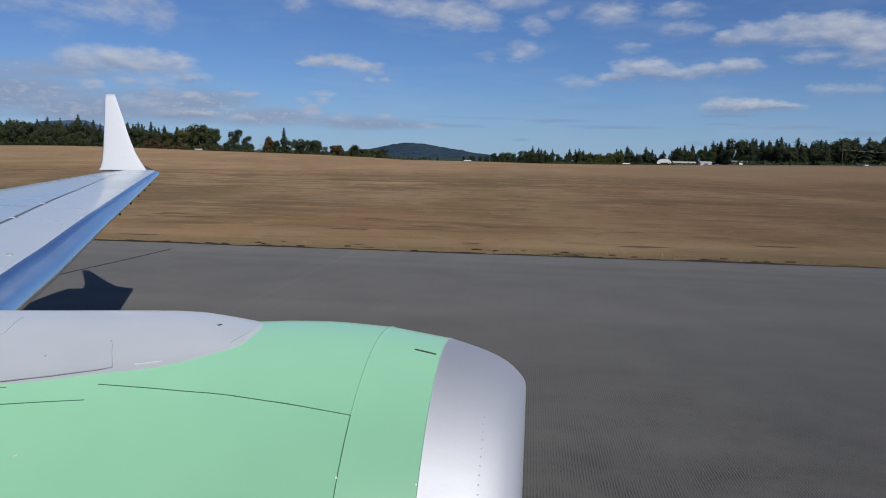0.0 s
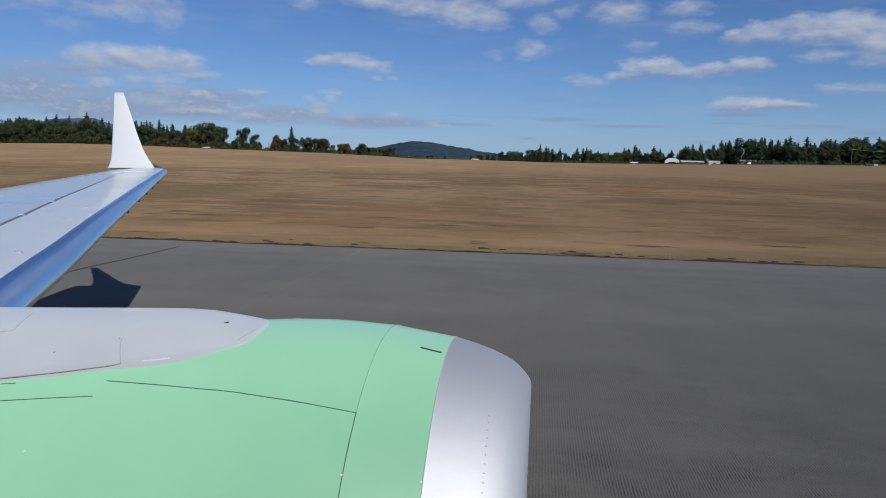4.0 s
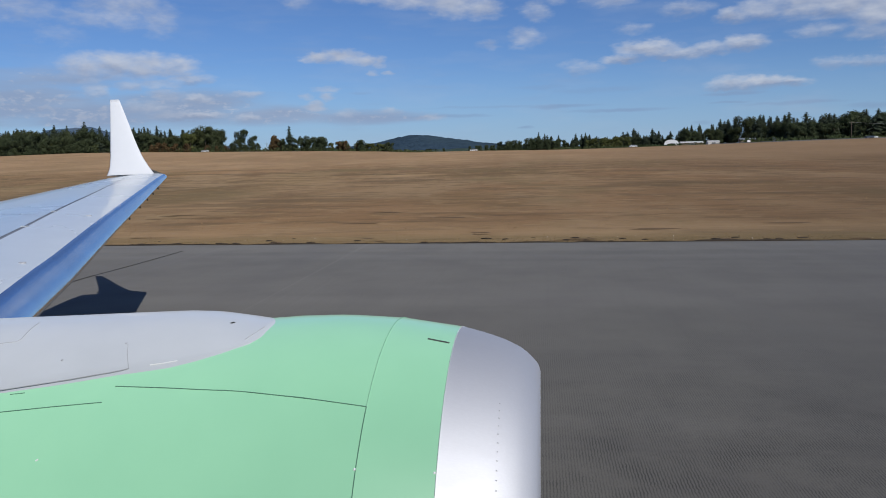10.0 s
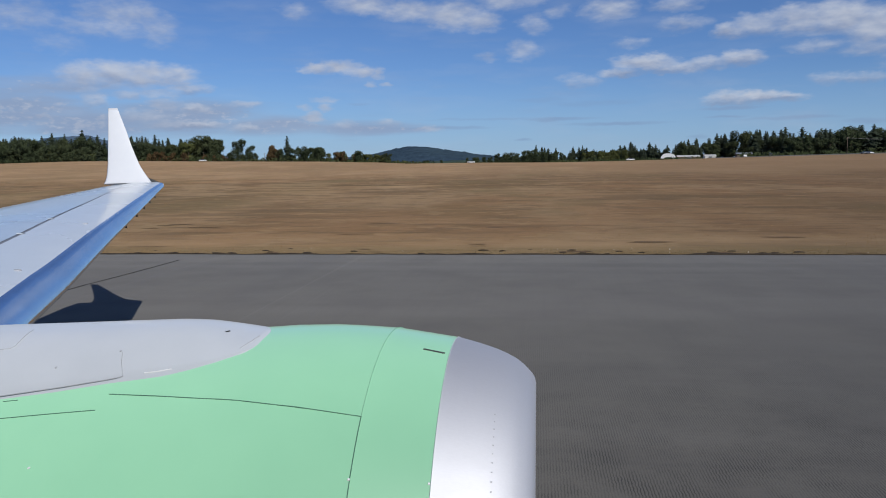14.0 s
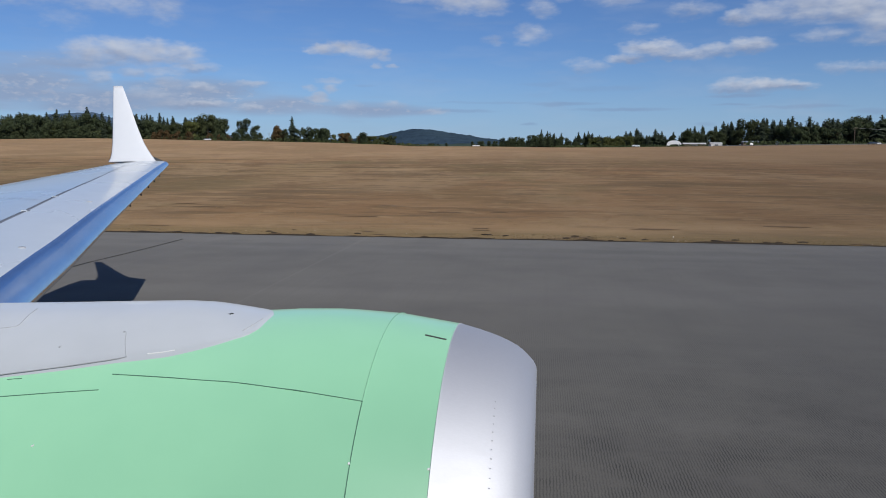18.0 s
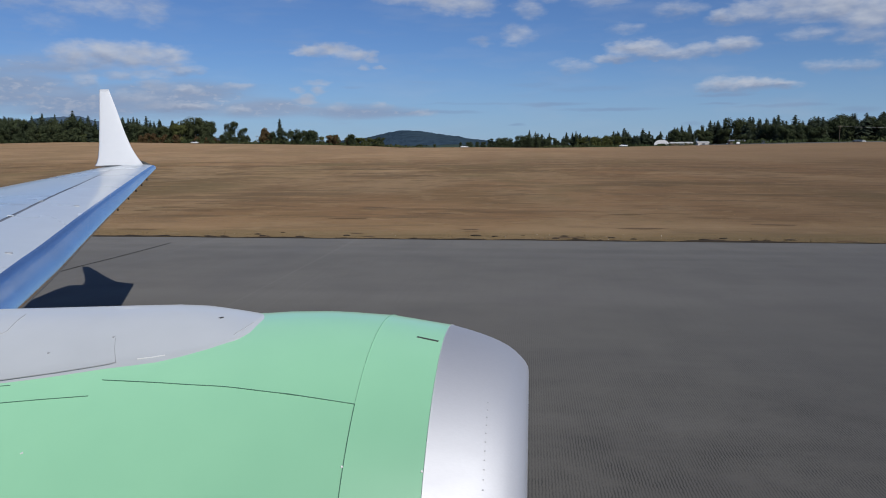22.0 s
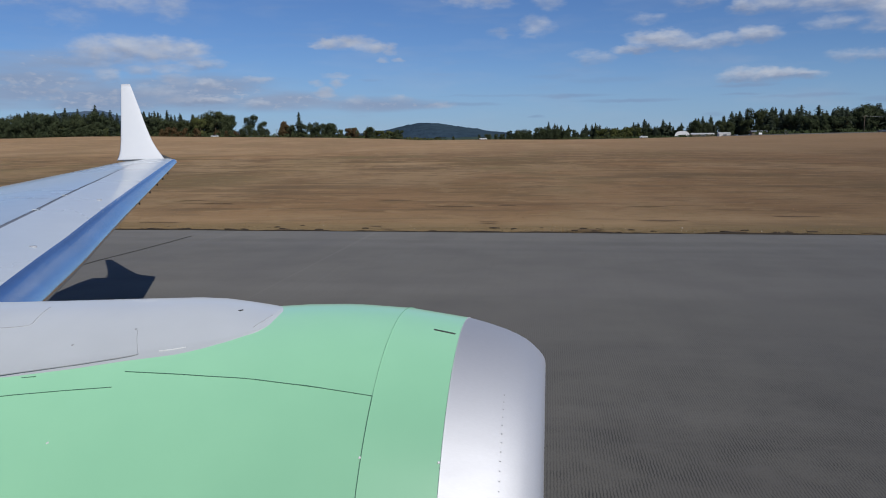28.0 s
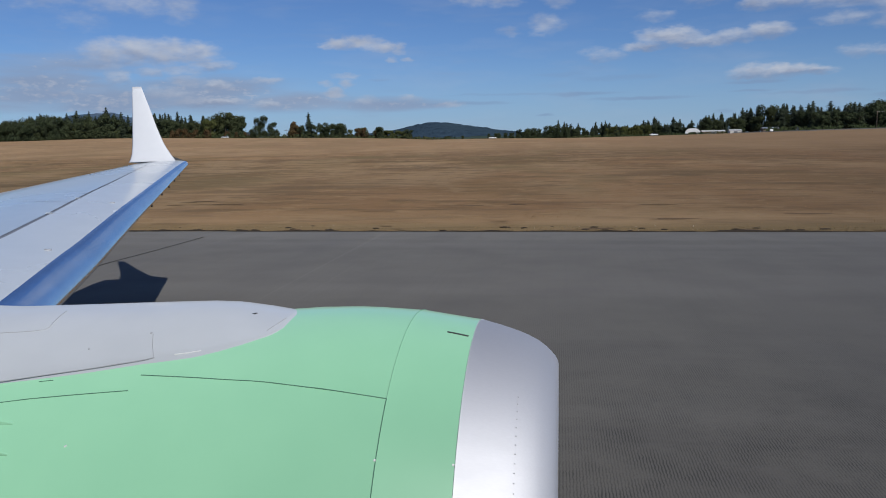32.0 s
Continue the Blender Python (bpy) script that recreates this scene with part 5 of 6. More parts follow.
def line(name, pts, width, mat, label, z=0.012, parent=None, category="marking"):
    """A painted or sealed line along a polyline on level pavement."""
    bm = bmesh.new()
    rows = []
    for i, p in enumerate(pts):
        a, b = Vector(pts[max(i - 1, 0)]), Vector(pts[min(i + 1, len(pts) - 1)])
        d = (b - a).normalized()
        s = Vector((-d.y, d.x)) * width / 2
        rows.append([(p[0] - s.x, p[1] - s.y, max(0.0, ground_z(*p)) + z), (p[0] + s.x, p[1] + s.y, max(0.0, ground_z(*p)) + z)])
    grid_faces(bm, rows)
    ob = part(name, bm, mat, parent)
    return tagged(ob, label, category, kind="structure") if parent is None else ob


line("taxi_line", [(60, 67), (65.4, 62.8), (75.4, 53.7), (82.3, 42.3), (84.7, 33.6), (86.1, 28.7), (86.7, 24.5), (86.2, 20), (84.3, 16.6), (81.9, 11.4), (80.7, 9.6), (78.9, 7.4), (75, 2)], 0.22, M["yellow"], "yellow taxi guide line curving off the runway", 0.07)
line("taxi_line", [(83.9, 44.7), (89, 37.5), (96.6, 29.0), (103.2, 21.2), (107.4, 17.3), (110.4, 15.0), (114.3, 12.6), (122, 9)], 0.2, M["yellow"], "yellow taxi guide line branching off the runway", 0.075)
line("taxi_line", [(40, 80), (48, 100), (50, 130), (52, 165)], 0.25, M["yellow"], "faded yellow taxiway centre line", 0.10)
for x, w in ((-154.6, 0.07), (26.2, 0.12), (112.8, 0.14), (190.9, 0.10), (240, 0.1), (364.2, 0.10), (454.3, 0.20)):
    r = random.Random(int(x))
    line("pavement_joint", [(x + r.uniform(-0.05, 0.05), y) for y in range(-31, 29, 2)], w, M["tar"], "black tar-sealed joint across the runway", 0.006, category="joint")
line("pavement_joint", [(19, -30), (21, -8), (23.5, 10), (26, 28.5)], 0.5, M["taxi"], "pale repaired trench across the runway", 0.004, category="joint")


def stripes(x0, x1, y0, y1, n, label):
    e = tagged(empty("runway_marking", (x0, y0, 0)), label, "marking", kind="structure")
    pitch = (y1 - y0) / n
    for i in range(n):
        bm = bmesh.new()
        rows = [[(x * (x1 - x0) / 20, pitch * (i + 0.25 * 0), 0.008) for x in range(21)], [(x * (x1 - x0) / 20, pitch * (i + 0.55), 0.008) for x in range(21)]]
        grid_faces(bm, rows)
        part("stripe", bm, M["paint"], e)
    return e


stripes(7.9, 50.0, 7.9, 14.4, 18, "white aiming point marking of many narrow stripes")
stripes(125.3, 143.1, 8.3, 11.7, 10, "white touchdown marking of narrow stripes")
stripes(354.5, 376.5, 8.4, 11.7, 11, "white touchdown marking of narrow stripes")
stripes(-109.0, -86.6, 8.0, 11.5, 10, "white touchdown marking of narrow stripes")
hold = tagged(empty("hold_marking", (376, 0, 0)), "yellow hold line of two dashed and two solid bars", "marking", kind="structure")
bm = bmesh.new()
grid_faces(bm, [[(0.5, -30, 0.005), (2.4, -30, 0.005)], [(0.5, 29, 0.005), (2.4, 29, 0.005)]])
part("backing", bm, M["tar"], hold)
for x in (0.6, 1.05):
    for k in range(33):
        bm = bmesh.new()
        y = -29.5 + k * 1.8
        grid_faces(bm, [[(x, y, 0.010), (x + 0.3, y, 0.010)], [(x, y + 0.9, 0.010), (x + 0.3, y + 0.9, 0.010)]])
        part("dash", bm, M["yellow"], hold)
for x in (1.5, 2.0):
    bm = bmesh.new()
    grid_faces(bm, [[(x, y, 0.010), (x + 0.3, y, 0.010)] for y in range(-30, 30)])
    part("bar", bm, M["yellow"], hold)
plate = tagged(empty("surface_plate", (-109.0, 9.2, 0)), "small white numbered plate set in the runway", "plate")
bm = bmesh.new()
box(bm, -0.2, 0.2, -0.12, 0.12, 0, 0.02, 0.004)
part("plate", bm, M["paint"], plate)
for i in range(4):
    bm = bmesh.new()
    box(bm, -0.15 + i * 0.08, -0.11 + i * 0.08, -0.07, 0.07, 0.02, 0.024)
    part("bar", bm, M["black"], plate)


M["track"] = material("worn_dark_grass", (0.135, 0.088, 0.044), (0.10, 0.066, 0.034), 1.5, 0.95, c3=(0.20, 0.125, 0.06), amount3=0.6, spec=0.1)
for off in (0.0, 2.2):
    line("wheel_track", [(-300 + 12 * i, 168 + off - 0.00022 * (i * 12 - 300) ** 2 + 3 * noise.noise((i * 0.2, 0, 0))) for i in range(22, 32)], 0.9, M["track"], "dark worn wheel track across the grass", 0.05, category="track")


# ---- verge ----
def verge():
    bm = bmesh.new()
    rows = [[], [], []]
    for i in range(2601):
        x = -260 + i * 0.2
        a = noise.noise((x * 0.35, 1.0, 0.0)) * 0.10 + noise.noise((x * 1.7, 4.0, 0.0)) * 0.06
        b = max(0.02, 0.20 + noise.noise((x * 0.22, 7.0, 0.0)) * 0.30 + noise.noise((x * 0.9, 9.0, 0.0)) * 0.30 + noise.noise((x * 2.6, 3.0, 0.0)) * 0.10)
        rows[0].append((x, EDGE - 0.05 + a, 0.006))
        rows[1].append((x, EDGE - 0.05 + a + b * 0.5, 0.012 + 0.12 * b))
        rows[2].append((x, EDGE - 0.05 + a + b, 0.012))
    grid_faces(bm, rows)
    return tagged(part("verge", bm, M["soil"]), "crumbled dark soil along the edge of the asphalt", "verge", kind="structure")


verge()


def blades(name, count, seed, xr, yr, size, mat, label, clump=0.5, thick=0.35):
    """Grass and weed tufts, each a few bent blades, as one mass."""
    r = random.Random(seed)
    verts, faces = [], []
    for i in range(count):
        u = r.random() ** 1.8
        x, y = r.uniform(*xr), yr[0] + (yr[1] - yr[0]) * u
        if noise.noise((x * 0.12, y * 0.35, seed)) + r.uniform(-clump, clump) < 0.0:
            continue
        z = ground_z(x, y)
        s = size * r.uniform(0.5, 1.4) * (1 + y / 120)
        for k in range(4):
            a = r.random() * 6.283
            dx, dy = math.cos(a) * s * 0.5, math.sin(a) * s * 0.5
            w = s * thick * r.uniform(0.3, 0.7)
            n = len(verts)
            verts += [(x - dy * w / s, y + dx * w / s, z - 0.02), (x + dy * w / s, y - dx * w / s, z - 0.02), (x + dx, y + dy, z + s * r.uniform(0.45, 1.0))]
            faces.append((n, n + 1, n + 2))
    me = bpy.data.meshes.new(name)
    me.from_pydata(verts, [], faces)
    me.materials.append(mat)
    return tagged(new(name, me), label, "grass", kind="stuff")


blades("verge_weeds", 14000, 3, (-195, -85), (EDGE + 0.02, EDGE + 1.6), 0.035, M["weed"], "low green-brown weeds along the runway edge", 0.35)
blades("dry_grass", 20000, 4, (-190, -95), (EDGE + 0.3, EDGE + 9), 0.04, M["straw"], "short dry tan grass tufts", 0.5)
blades("dry_grass", 42000, 14, (-330, 30), (EDGE + 6, EDGE + 120), 0.05, M["straw"], "dry tan grass tufts across the field", 0.45)


def bare_patches(count, seed):
    """Ragged slivers of bare dark soil in the mown grass, joined as one mass."""
    r = random.Random(seed)
    verts, faces = [], []
    for i in range(count):
        x, y = r.uniform(-230, -70), EDGE + 0.5 + 16 * r.random() ** 2.2
        L, w = r.uniform(0.15, 0.9) * (1 + y / 60), r.uniform(0.08, 0.3)
        k = len(verts)
        n = 9
        for j in range(n):
            a = 6.283 * j / n
            q = r.uniform(0.55, 1.2)
            px, py = x + L * q * math.cos(a), y + w * q * math.sin(a)
            verts.append((px, py, ground_z(px, py) + 0.012))
        faces.append(tuple(range(k, k + n)))
    me = bpy.data.meshes.new("bare_soil")
    me.from_pydata(verts, [], faces)
    me.materials.append(M["worn"])
    return tagged(new("bare_soil", me), "small dark patches of bare soil in the grass", "soil", kind="stuff")


bare_patches(150, 31)


def soil_clods(count, seed):
    """Lumps of dark turf thrown up along the asphalt's edge."""
    r = random.Random(seed)
    verts, faces = [], []
    for i in range(count):
        x, y = r.uniform(-195, -85), EDGE + 0.1 + 1.9 * r.random() ** 1.6
        if noise.noise((x * 0.2, 5.0, 2.0)) < r.uniform(-0.5, 0.4):
            continue
        z, s = ground_z(x, y), r.uniform(0.03, 0.10)
        k, n = len(verts), 6
        for h, q in ((-0.3, 1.0), (0.35, 0.75)):
            for j in range(n):
                a = 6.283 * j / n
                verts.append((x + 2.2 * s * q * r.uniform(0.7, 1.3) * math.cos(a), y + s * q * r.uniform(0.7, 1.3) * math.sin(a), z + s * h))
        verts.append((x, y, z + s * 0.55))
        for j in range(n):
            m = (j + 1) % n
            faces += [(k + j, k + m, k + n + m, k + n + j), (k + n + j, k + n + m, k + 2 * n)]
    me = bpy.data.meshes.new("soil_clods")
    me.from_pydata(verts, [], faces)
    me.materials.append(M["soil"])
    return tagged(new("soil_clods", me), "dark clods of turf and soil beside the asphalt", "soil", kind="stuff")


soil_clods(260, 12)
blades("white_flowers", 170, 6, (-190, -95), (EDGE + 0.5, EDGE + 2.2), 0.03, M["whitewall"], "tiny pale flower heads in the verge", 0.3, 1.2)


for k, x in enumerate((-33.4, -80.3, -126.6, 12.7)):
    blades("verge_weeds", 700, 20 + k, (x - 2.3, x + 1.8), (EDGE + 0.5, EDGE + 2.6), 0.045, M["weedgreen"], "green weeds round a runway edge light", 0.3)


def earth_bank(x, y, rx, ry, h, label, name="earth_mound", mat="earth", kind=""):
    bm = bmesh.new()
    rows = []
    for j in range(9):
        row = []
        for i in range(24):
            a = 6.283 * i / 24
            k = 1 - j / 8
            nn = 1 + 0.18 * noise.noise((math.cos(a) * 2, math.sin(a) * 2, x))
            px, py = rx * k * nn * math.cos(a), ry * k * nn * math.sin(a)
            row.append((px, py, h * (1 - k * k) * (1 + 0.25 * noise.noise((px * 0.3, py * 0.3, 1))) - 0.1))
        rows.append(row)
    grid_faces(bm, rows, closed=True)
    ob = part(name, bm, M[mat])
    ob.matrix_world = pose(x, y, ground_z(x, y))
    return tagged(ob, label, "mound" if not kind else "weeds", kind=kind)


for x in (-33.4, -80.3, -126.6, 12.7):
    earth_bank(x, 30.5, 2.0, 0.95, 0.08, "low mat of green weeds round a runway edge light", "weed_mat", "moss", "stuff")
earth_bank(186, 205, 14, 5, 1.6, "low mound of dug brown earth in the grass")


# ---- airfield equipment ----
def edge_light(x, y):
    e = tagged(empty("edge_light", (x, y, ground_z(x, y))), "yellow runway edge light on a short stem with marker stake", "light", "runway edge lights")
    bm = bmesh.new()
    rod(bm, (0, 0, -0.05), (0, 0, 0.03), 0.06, 0.05, 12)
    part("base", bm, M["concrete"], e)
    bm = bmesh.new()
    rod(bm, (0, 0, 0.03), (0, 0, 0.10), 0.018, None, 8)
    part("stem", bm, M["yellow"], e)
    bm = bmesh.new()
    rod(bm, (0, 0, 0.10), (0, 0, 0.16), 0.045, 0.048, 12)
    rod(bm, (0, 0, 0.16), (0, 0, 0.20), 0.048, 0.028, 12)
    part("lens", bm, M["lamp"], e)
    bm = bmesh.new()
    rod(bm, (0.03, 0.10, 0), (0.03, 0.10, 0.38), 0.004, 0.003, 6)
    part("stake", bm, M["roofpale"], e, "thin pale stake")
    return e


first = edge_light(14.0, 30.9)
for x, y in ((-32.05, 30.4), (-79, 30.9), (-125.6, 30.9), (-189.7, 31.6), (296.3, 31.2), (350, 31.0), (396, 31.0), (442.4, 30.8), (500, 31)):
    copy_thing(first, pose(x, y, ground_z(x, y)))


def approach_indicator(x, y):
    e = tagged(empty("approach_indicator", (x, y, ground_z(x, y))), "red slope indicator light box with a black lens end", "light", "slope indicator lights")
    bm = bmesh.new()
    box(bm, -0.45, 0.55, -0.42, 0.42, 0.42, 0.78, 0.04)
    part("housing", bm, M["redpaint"], e)
    bm = bmesh.new()
    box(bm, -0.62, -0.44, -0.44, 0.44, 0.40, 0.82, 0.02)
    part("lens_hood", bm, M["black"], e, "black lens hood")
    for lx, ly in ((-0.35, -0.3), (-0.35, 0.3), (0.4, 0.0)):
        bm = bmesh.new()
        rod(bm, (lx, ly, 0), (lx, ly, 0.43), 0.035, None, 8)
        part("leg", bm, M["steel"], e)
    bm = bmesh.new()
    box(bm, -0.8, 0.8, -0.7, 0.7, -0.1, 0.05, 0.02)
    part("slab", bm, M["concrete"], e)
    return e


papi = approach_indicator(19.3, 42.8)
for x, y in ((19.1, 51.4), (18.95, 59.5), (18.7, 67.2)):
    copy_thing(papi, pose(x, y, ground_z(x, y)))


def guidance_sign(x, y, rz, label, panels=2, width=1.7):
    e = tagged(empty("guidance_sign", (x, y, ground_z(x, y)), rz), label, "sign", "airfield guidance signs")
    w = width / panels
    for i in range(panels):
        bm = bmesh.new()
        box(bm, -width / 2 + i * w + 0.02, -width / 2 + (i + 1) * w - 0.02, -0.11, 0.11, 0.32, 1.0, 0.02)
        part("panel", bm, M["black"], e)
    if panels > 1:
        bm = bmesh.new()
        box(bm, -0.2, 0.2, -0.125, -0.112, 0.36, 0.96, 0.004)
        part("tag", bm, M["yellow"], e, "dull yellow strip")
    for lx in (-width * 0.38, width * 0.38):
        bm = bmesh.new()
        rod(bm, (lx, 0, -0.05), (lx, 0, 0.34), 0.04, None, 8)
        part("leg", bm, M["steel"], e)
    bm = bmesh.new()
    box(bm, -width / 2 - 0.3, width / 2 + 0.3, -0.5, 0.5, -0.1, 0.04, 0.02)
    part("slab", bm, M["concrete"], e)
    return e


guidance_sign(27.6, 71.0, 8, "dark twin-panel guidance sign seen from its back", 2, 2.0)
guidance_sign(66, 106, 0, "dark twin-panel guidance sign in the grass", 2, 2.2)
guidance_sign(146.4, 76.5, -10, "black single-panel guidance sign on two legs", 1, 1.5)
guidance_sign(295, 58.2, 25, "black twin-panel guidance sign on two legs", 2, 1.5)
guidance_sign(199.5, 84, 15, "small black guidance sign by the taxiway", 1, 1.0)


def distance_sign(x, y, front, back):
    e = tagged(empty("distance_sign", (x, y, ground_z(x, y))), "black upright distance sign with a white numeral on its face", "sign", "distance signs")
    bm = bmesh.new()
    box(bm, -0.11, 0.11, -0.42, 0.42, 0.12, 1.25, 0.015)
    part("cabinet", bm, M["black"], e)
    for s, txt in ((-1, front), (1, back)):
        if not txt:
            continue
        cu = bpy.data.curves.new("numeral", "FONT")
        cu.body, cu.size, cu.extrude, cu.align_x = txt, 1.05, 0.004, "CENTER"
        cu.materials.append(M["paint"])
        ob = new("numeral", cu)
        ob.parent = e
        ob.matrix_local = pose(s * 0.118, 0, 0.32, 90, 0, 90 * s)
        ob["label"] = "white numeral"
    bm = bmesh.new()
    rod(bm, (0.02, -0.46, 0), (0.02, -0.46, 1.2), 0.035, None, 8)
    part("post", bm, M["steel"], e)
    bm = bmesh.new()
    box(bm, -0.4, 0.4, -0.7, 0.7, -0.1, 0.06, 0.02)
    part("slab", bm, M["concrete"], e)
    return e


distance_sign(25.1, 49.0, "6", "")
distance_sign(265.4, 40.8, "", "2")
guard = tagged(empty("guard_light", (376.4, 39.4, 0)), "dark signal light on a short pole beside the hold line", "light")
bm = bmesh.new()
rod(bm, (0, 0, 0), (0, 0, 0.7), 0.05, None, 8)
part("pole", bm, M["steel"], guard)
bm = bmesh.new()
box(bm, -0.15, 0.15, -0.2, 0.2, 0.55, 1.05, 0.02)
part("head", bm, M["black"], guard)
for ly in (-0.1, 0.1):
    bm = bmesh.new()
    rod(bm, (-0.16, ly, 0.85), (-0.13, ly, 0.85), 0.08, None, 12)
    part("lens", bm, M["lamp"], guard)


def shelter():
    x, y = from_mark(1165, 195)
    e = tagged(empty("equipment_shelter", (x, y, ground_z(x, y)), 6), "white equipment hut with red chequered panels beside its mast", "hut")
    bm = bmesh.new()
    e.scale = (0.76, 0.8, 0.86)
    box(bm, -2.6, 2.6, -1.6, 1.6, 0, 2.9, 0.05)
    part("wall", bm, M["whitewall"], e)
    for x0, x1, z0, z1 in ((-2.55, -0.7, 1.8, 2.85), (0.9, 2.55, 0.2, 1.7)):
        bm = bmesh.new()
        box(bm, x0, x1, -1.625, -1.6, z0, z1)
        part("panel", bm, M["redfaded"], e, "faded red panel")
    bm = bmesh.new()
    box(bm, -2.625, -2.6, -1.4, 0.2, 0.3, 2.6)
    part("panel", bm, M["redfaded"], e, "faded red panel")
    bm = bmesh.new()
    box(bm, -2.75, 2.75, -1.75, 1.75, 2.9, 3.05, 0.03)
    part("roof", bm, M["roofpale"], e)
    bm = bmesh.new()
    box(bm, -0.6, 0.1, -1.68, -1.60, 0, 2.0, 0.02)
    part("door", bm, M["roofpale"], e, "pale grey door")
    return e


shelter()
x, y = from_mark(1188.5, 188)
unit = tagged(empty("generator", (x, y, ground_z(x, y)), 10), "black generator box on skids near the hut", "generator")
bm = bmesh.new()
box(bm, -0.85, 0.85, -0.6, 0.6, 0.12, 1.3, 0.22)
part("body", bm, M["tyre"], unit)
for ly in (-0.45, 0.45):
    bm = bmesh.new()
    box(bm, -1.1, 1.1, ly - 0.08, ly + 0.08, -0.05, 0.16, 0.02)
    part("skid", bm, M["steel"], unit)
bm = bmesh.new()
rod(bm, (0.5, 0, 1.28), (0.5, 0, 1.55), 0.05, None, 8)
part("exhaust", bm, M["steel"], unit)


def mast():
    x, y = from_mark(1138, 192)
    e = tagged(empty("antenna_mast", (x, y, ground_z(x, y))), "red and white lattice antenna mast with cross arms", "mast")
    for lx, ly in ((-0.35, -0.3), (0.35, -0.3), (0, 0.35)):
        for k in range(5):
            bm = bmesh.new()
            rod(bm, (lx, ly, k * 1.5), (lx, ly, (k + 1) * 1.5), 0.06, None, 6)
            part("leg", bm, M["redfaded"] if k == 3 else M["whitewall"], e)
    for k in range(9):
        bm = bmesh.new()
        z = k * 0.8
        s = 1 if k % 2 else -1
        rod(bm, (-0.35 * s, -0.3, z), (0.35 * s, -0.3, z + 0.8), 0.03, None, 5)
        rod(bm, (0.35 * s, -0.3, z), (0, 0.35, z + 0.8), 0.03, None, 5)
        part("brace", bm, M["steel"], e)
    bm = bmesh.new()
    rod(bm, (0, 0, 7.3), (0, 0, 9.4), 0.05, 0.03, 6)
    part("pole", bm, M["steel"], e)
    for z, w in ((8.5, 0.9), (9.1, 0.7)):
        bm = bmesh.new()
        rod(bm, (-w, 0, z), (w, 0, z), 0.04, None, 6)
        rod(bm, (-w, 0, z - 0.25), (-w, 0, z + 0.35), 0.07, None, 6)
        rod(bm, (w, 0, z - 0.2), (w, 0, z + 0.3), 0.07, None, 6)
        part("cross_arm", bm, M["steel"], e)
    return e


mast()
x, y = from_mark(1138.5, 189)
e = tagged(empty("equipment_cabinet", (x, y, ground_z(x, y)), 8), "faded pinkish grey equipment cabinet at the foot of the mast", "cabinet")
bm = bmesh.new()
box(bm, -0.85, 0.85, -0.5, 0.5, 0, 2.1, 0.04)
part("body", bm, M["pinkwall"], e)
bm = bmesh.new()
box(bm, -0.95, 0.95, -0.6, 0.6, 2.1, 2.2, 0.02)
part("roof", bm, M["redfaded"], e)
for lx in (-0.42, 0.42):
    bm = bmesh.new()
    box(bm, lx - 0.38, lx + 0.38, -0.53, -0.5, 0.2, 1.9, 0.01)
    part("door", bm, M["concrete"], e, "pale grey cabinet door")
for lz in (4.3, 6.6):
    x, y = from_mark(1137.5, 191.2)
    e = tagged(empty("junction_box", (x, y, ground_z(x, y) + lz)), "white junction box fixed to the mast", "box", "boxes on the mast")
    bm = bmesh.new()
    box(bm, -0.42, 0.42, 0.1, 0.45, -0.6, 0.6, 0.03)
    part("body", bm, M["whitewall"], e)
    bm = bmesh.new()
    box(bm, -0.36, 0.36, 0.07, 0.1, -0.5, 0.5, 0.01)
    part("door", bm, M["roofpale"], e)


def windsock():
    x, y = at_bearing(768, 87)
    e = tagged(empty("windsock", (x, y, ground_z(x, y))), "red and white windsock drooping from a thin pole", "windsock")
    top = 4.45 - ground_z(x, y) - 0.15
    bm = bmesh.new()
    rod(bm, (0.15, 0.1, 0), (0.15, 0.1, top), 0.022, 0.016, 8)
    part("pole", bm, M["wood"], e)
    pts = [(0.0, -0.10, 0.47), (-0.45, -0.14, 0.47), (-0.95, -0.30, 0.42), (-1.5, -0.55, 0.32), (-2.0, -0.80, 0.22), (-2.5, -1.0, 0.14)]
    for k in range(5):
        bm = bmesh.new()
        rows = []
        for px, pz, r in (pts[k], pts[k + 1]):
            rows.append([(px + r * 0.35 * math.sin(6.283 * i / 16), r * math.cos(6.283 * i / 16), top + pz + r * math.sin(6.283 * i / 16)) for i in range(16)])
        grid_faces(bm, rows, closed=True)
        part("band", bm, M["crimson"] if k in (0, 1) else M["pinkcloth"], e)
    bm = bmesh.new()
    bmesh.ops.create_circle(bm, segments=16, radius=0.48, cap_ends=False, matrix=pose(0.02, 0, top - 0.10, 0, 82, 0))
    r2 = bmesh.ops.extrude_edge_only(bm, edges=bm.edges[:])
    bmesh.ops.translate(bm, verts=[v for v in r2["geom"] if isinstance(v, bmesh.types.BMVert)], vec=(0.06, 0, 0))
    part("hoop", bm, M["steel"], e)
    return e


windsock()


def marker_post(x, y, h):
    e = tagged(empty("marker_post", (x, y, ground_z(x, y))), "short dark marker post in the grass", "post", "marker posts")
    bm = bmesh.new()
    rod(bm, (0, 0, -0.1), (0, 0, h), 0.07, 0.06, 8)
    part("post", bm, M["wood"], e)
    bm = bmesh.new()
    rod(bm, (0, 0, h), (0, 0, h + 0.08), 0.08, 0.05, 8)
    part("cap", bm, M["steel"], e)
    return e


for x, y, h in ((-7.0, 84, 0.8), (-12.2, 87, 0.8)):
    marker_post(x, y, h)


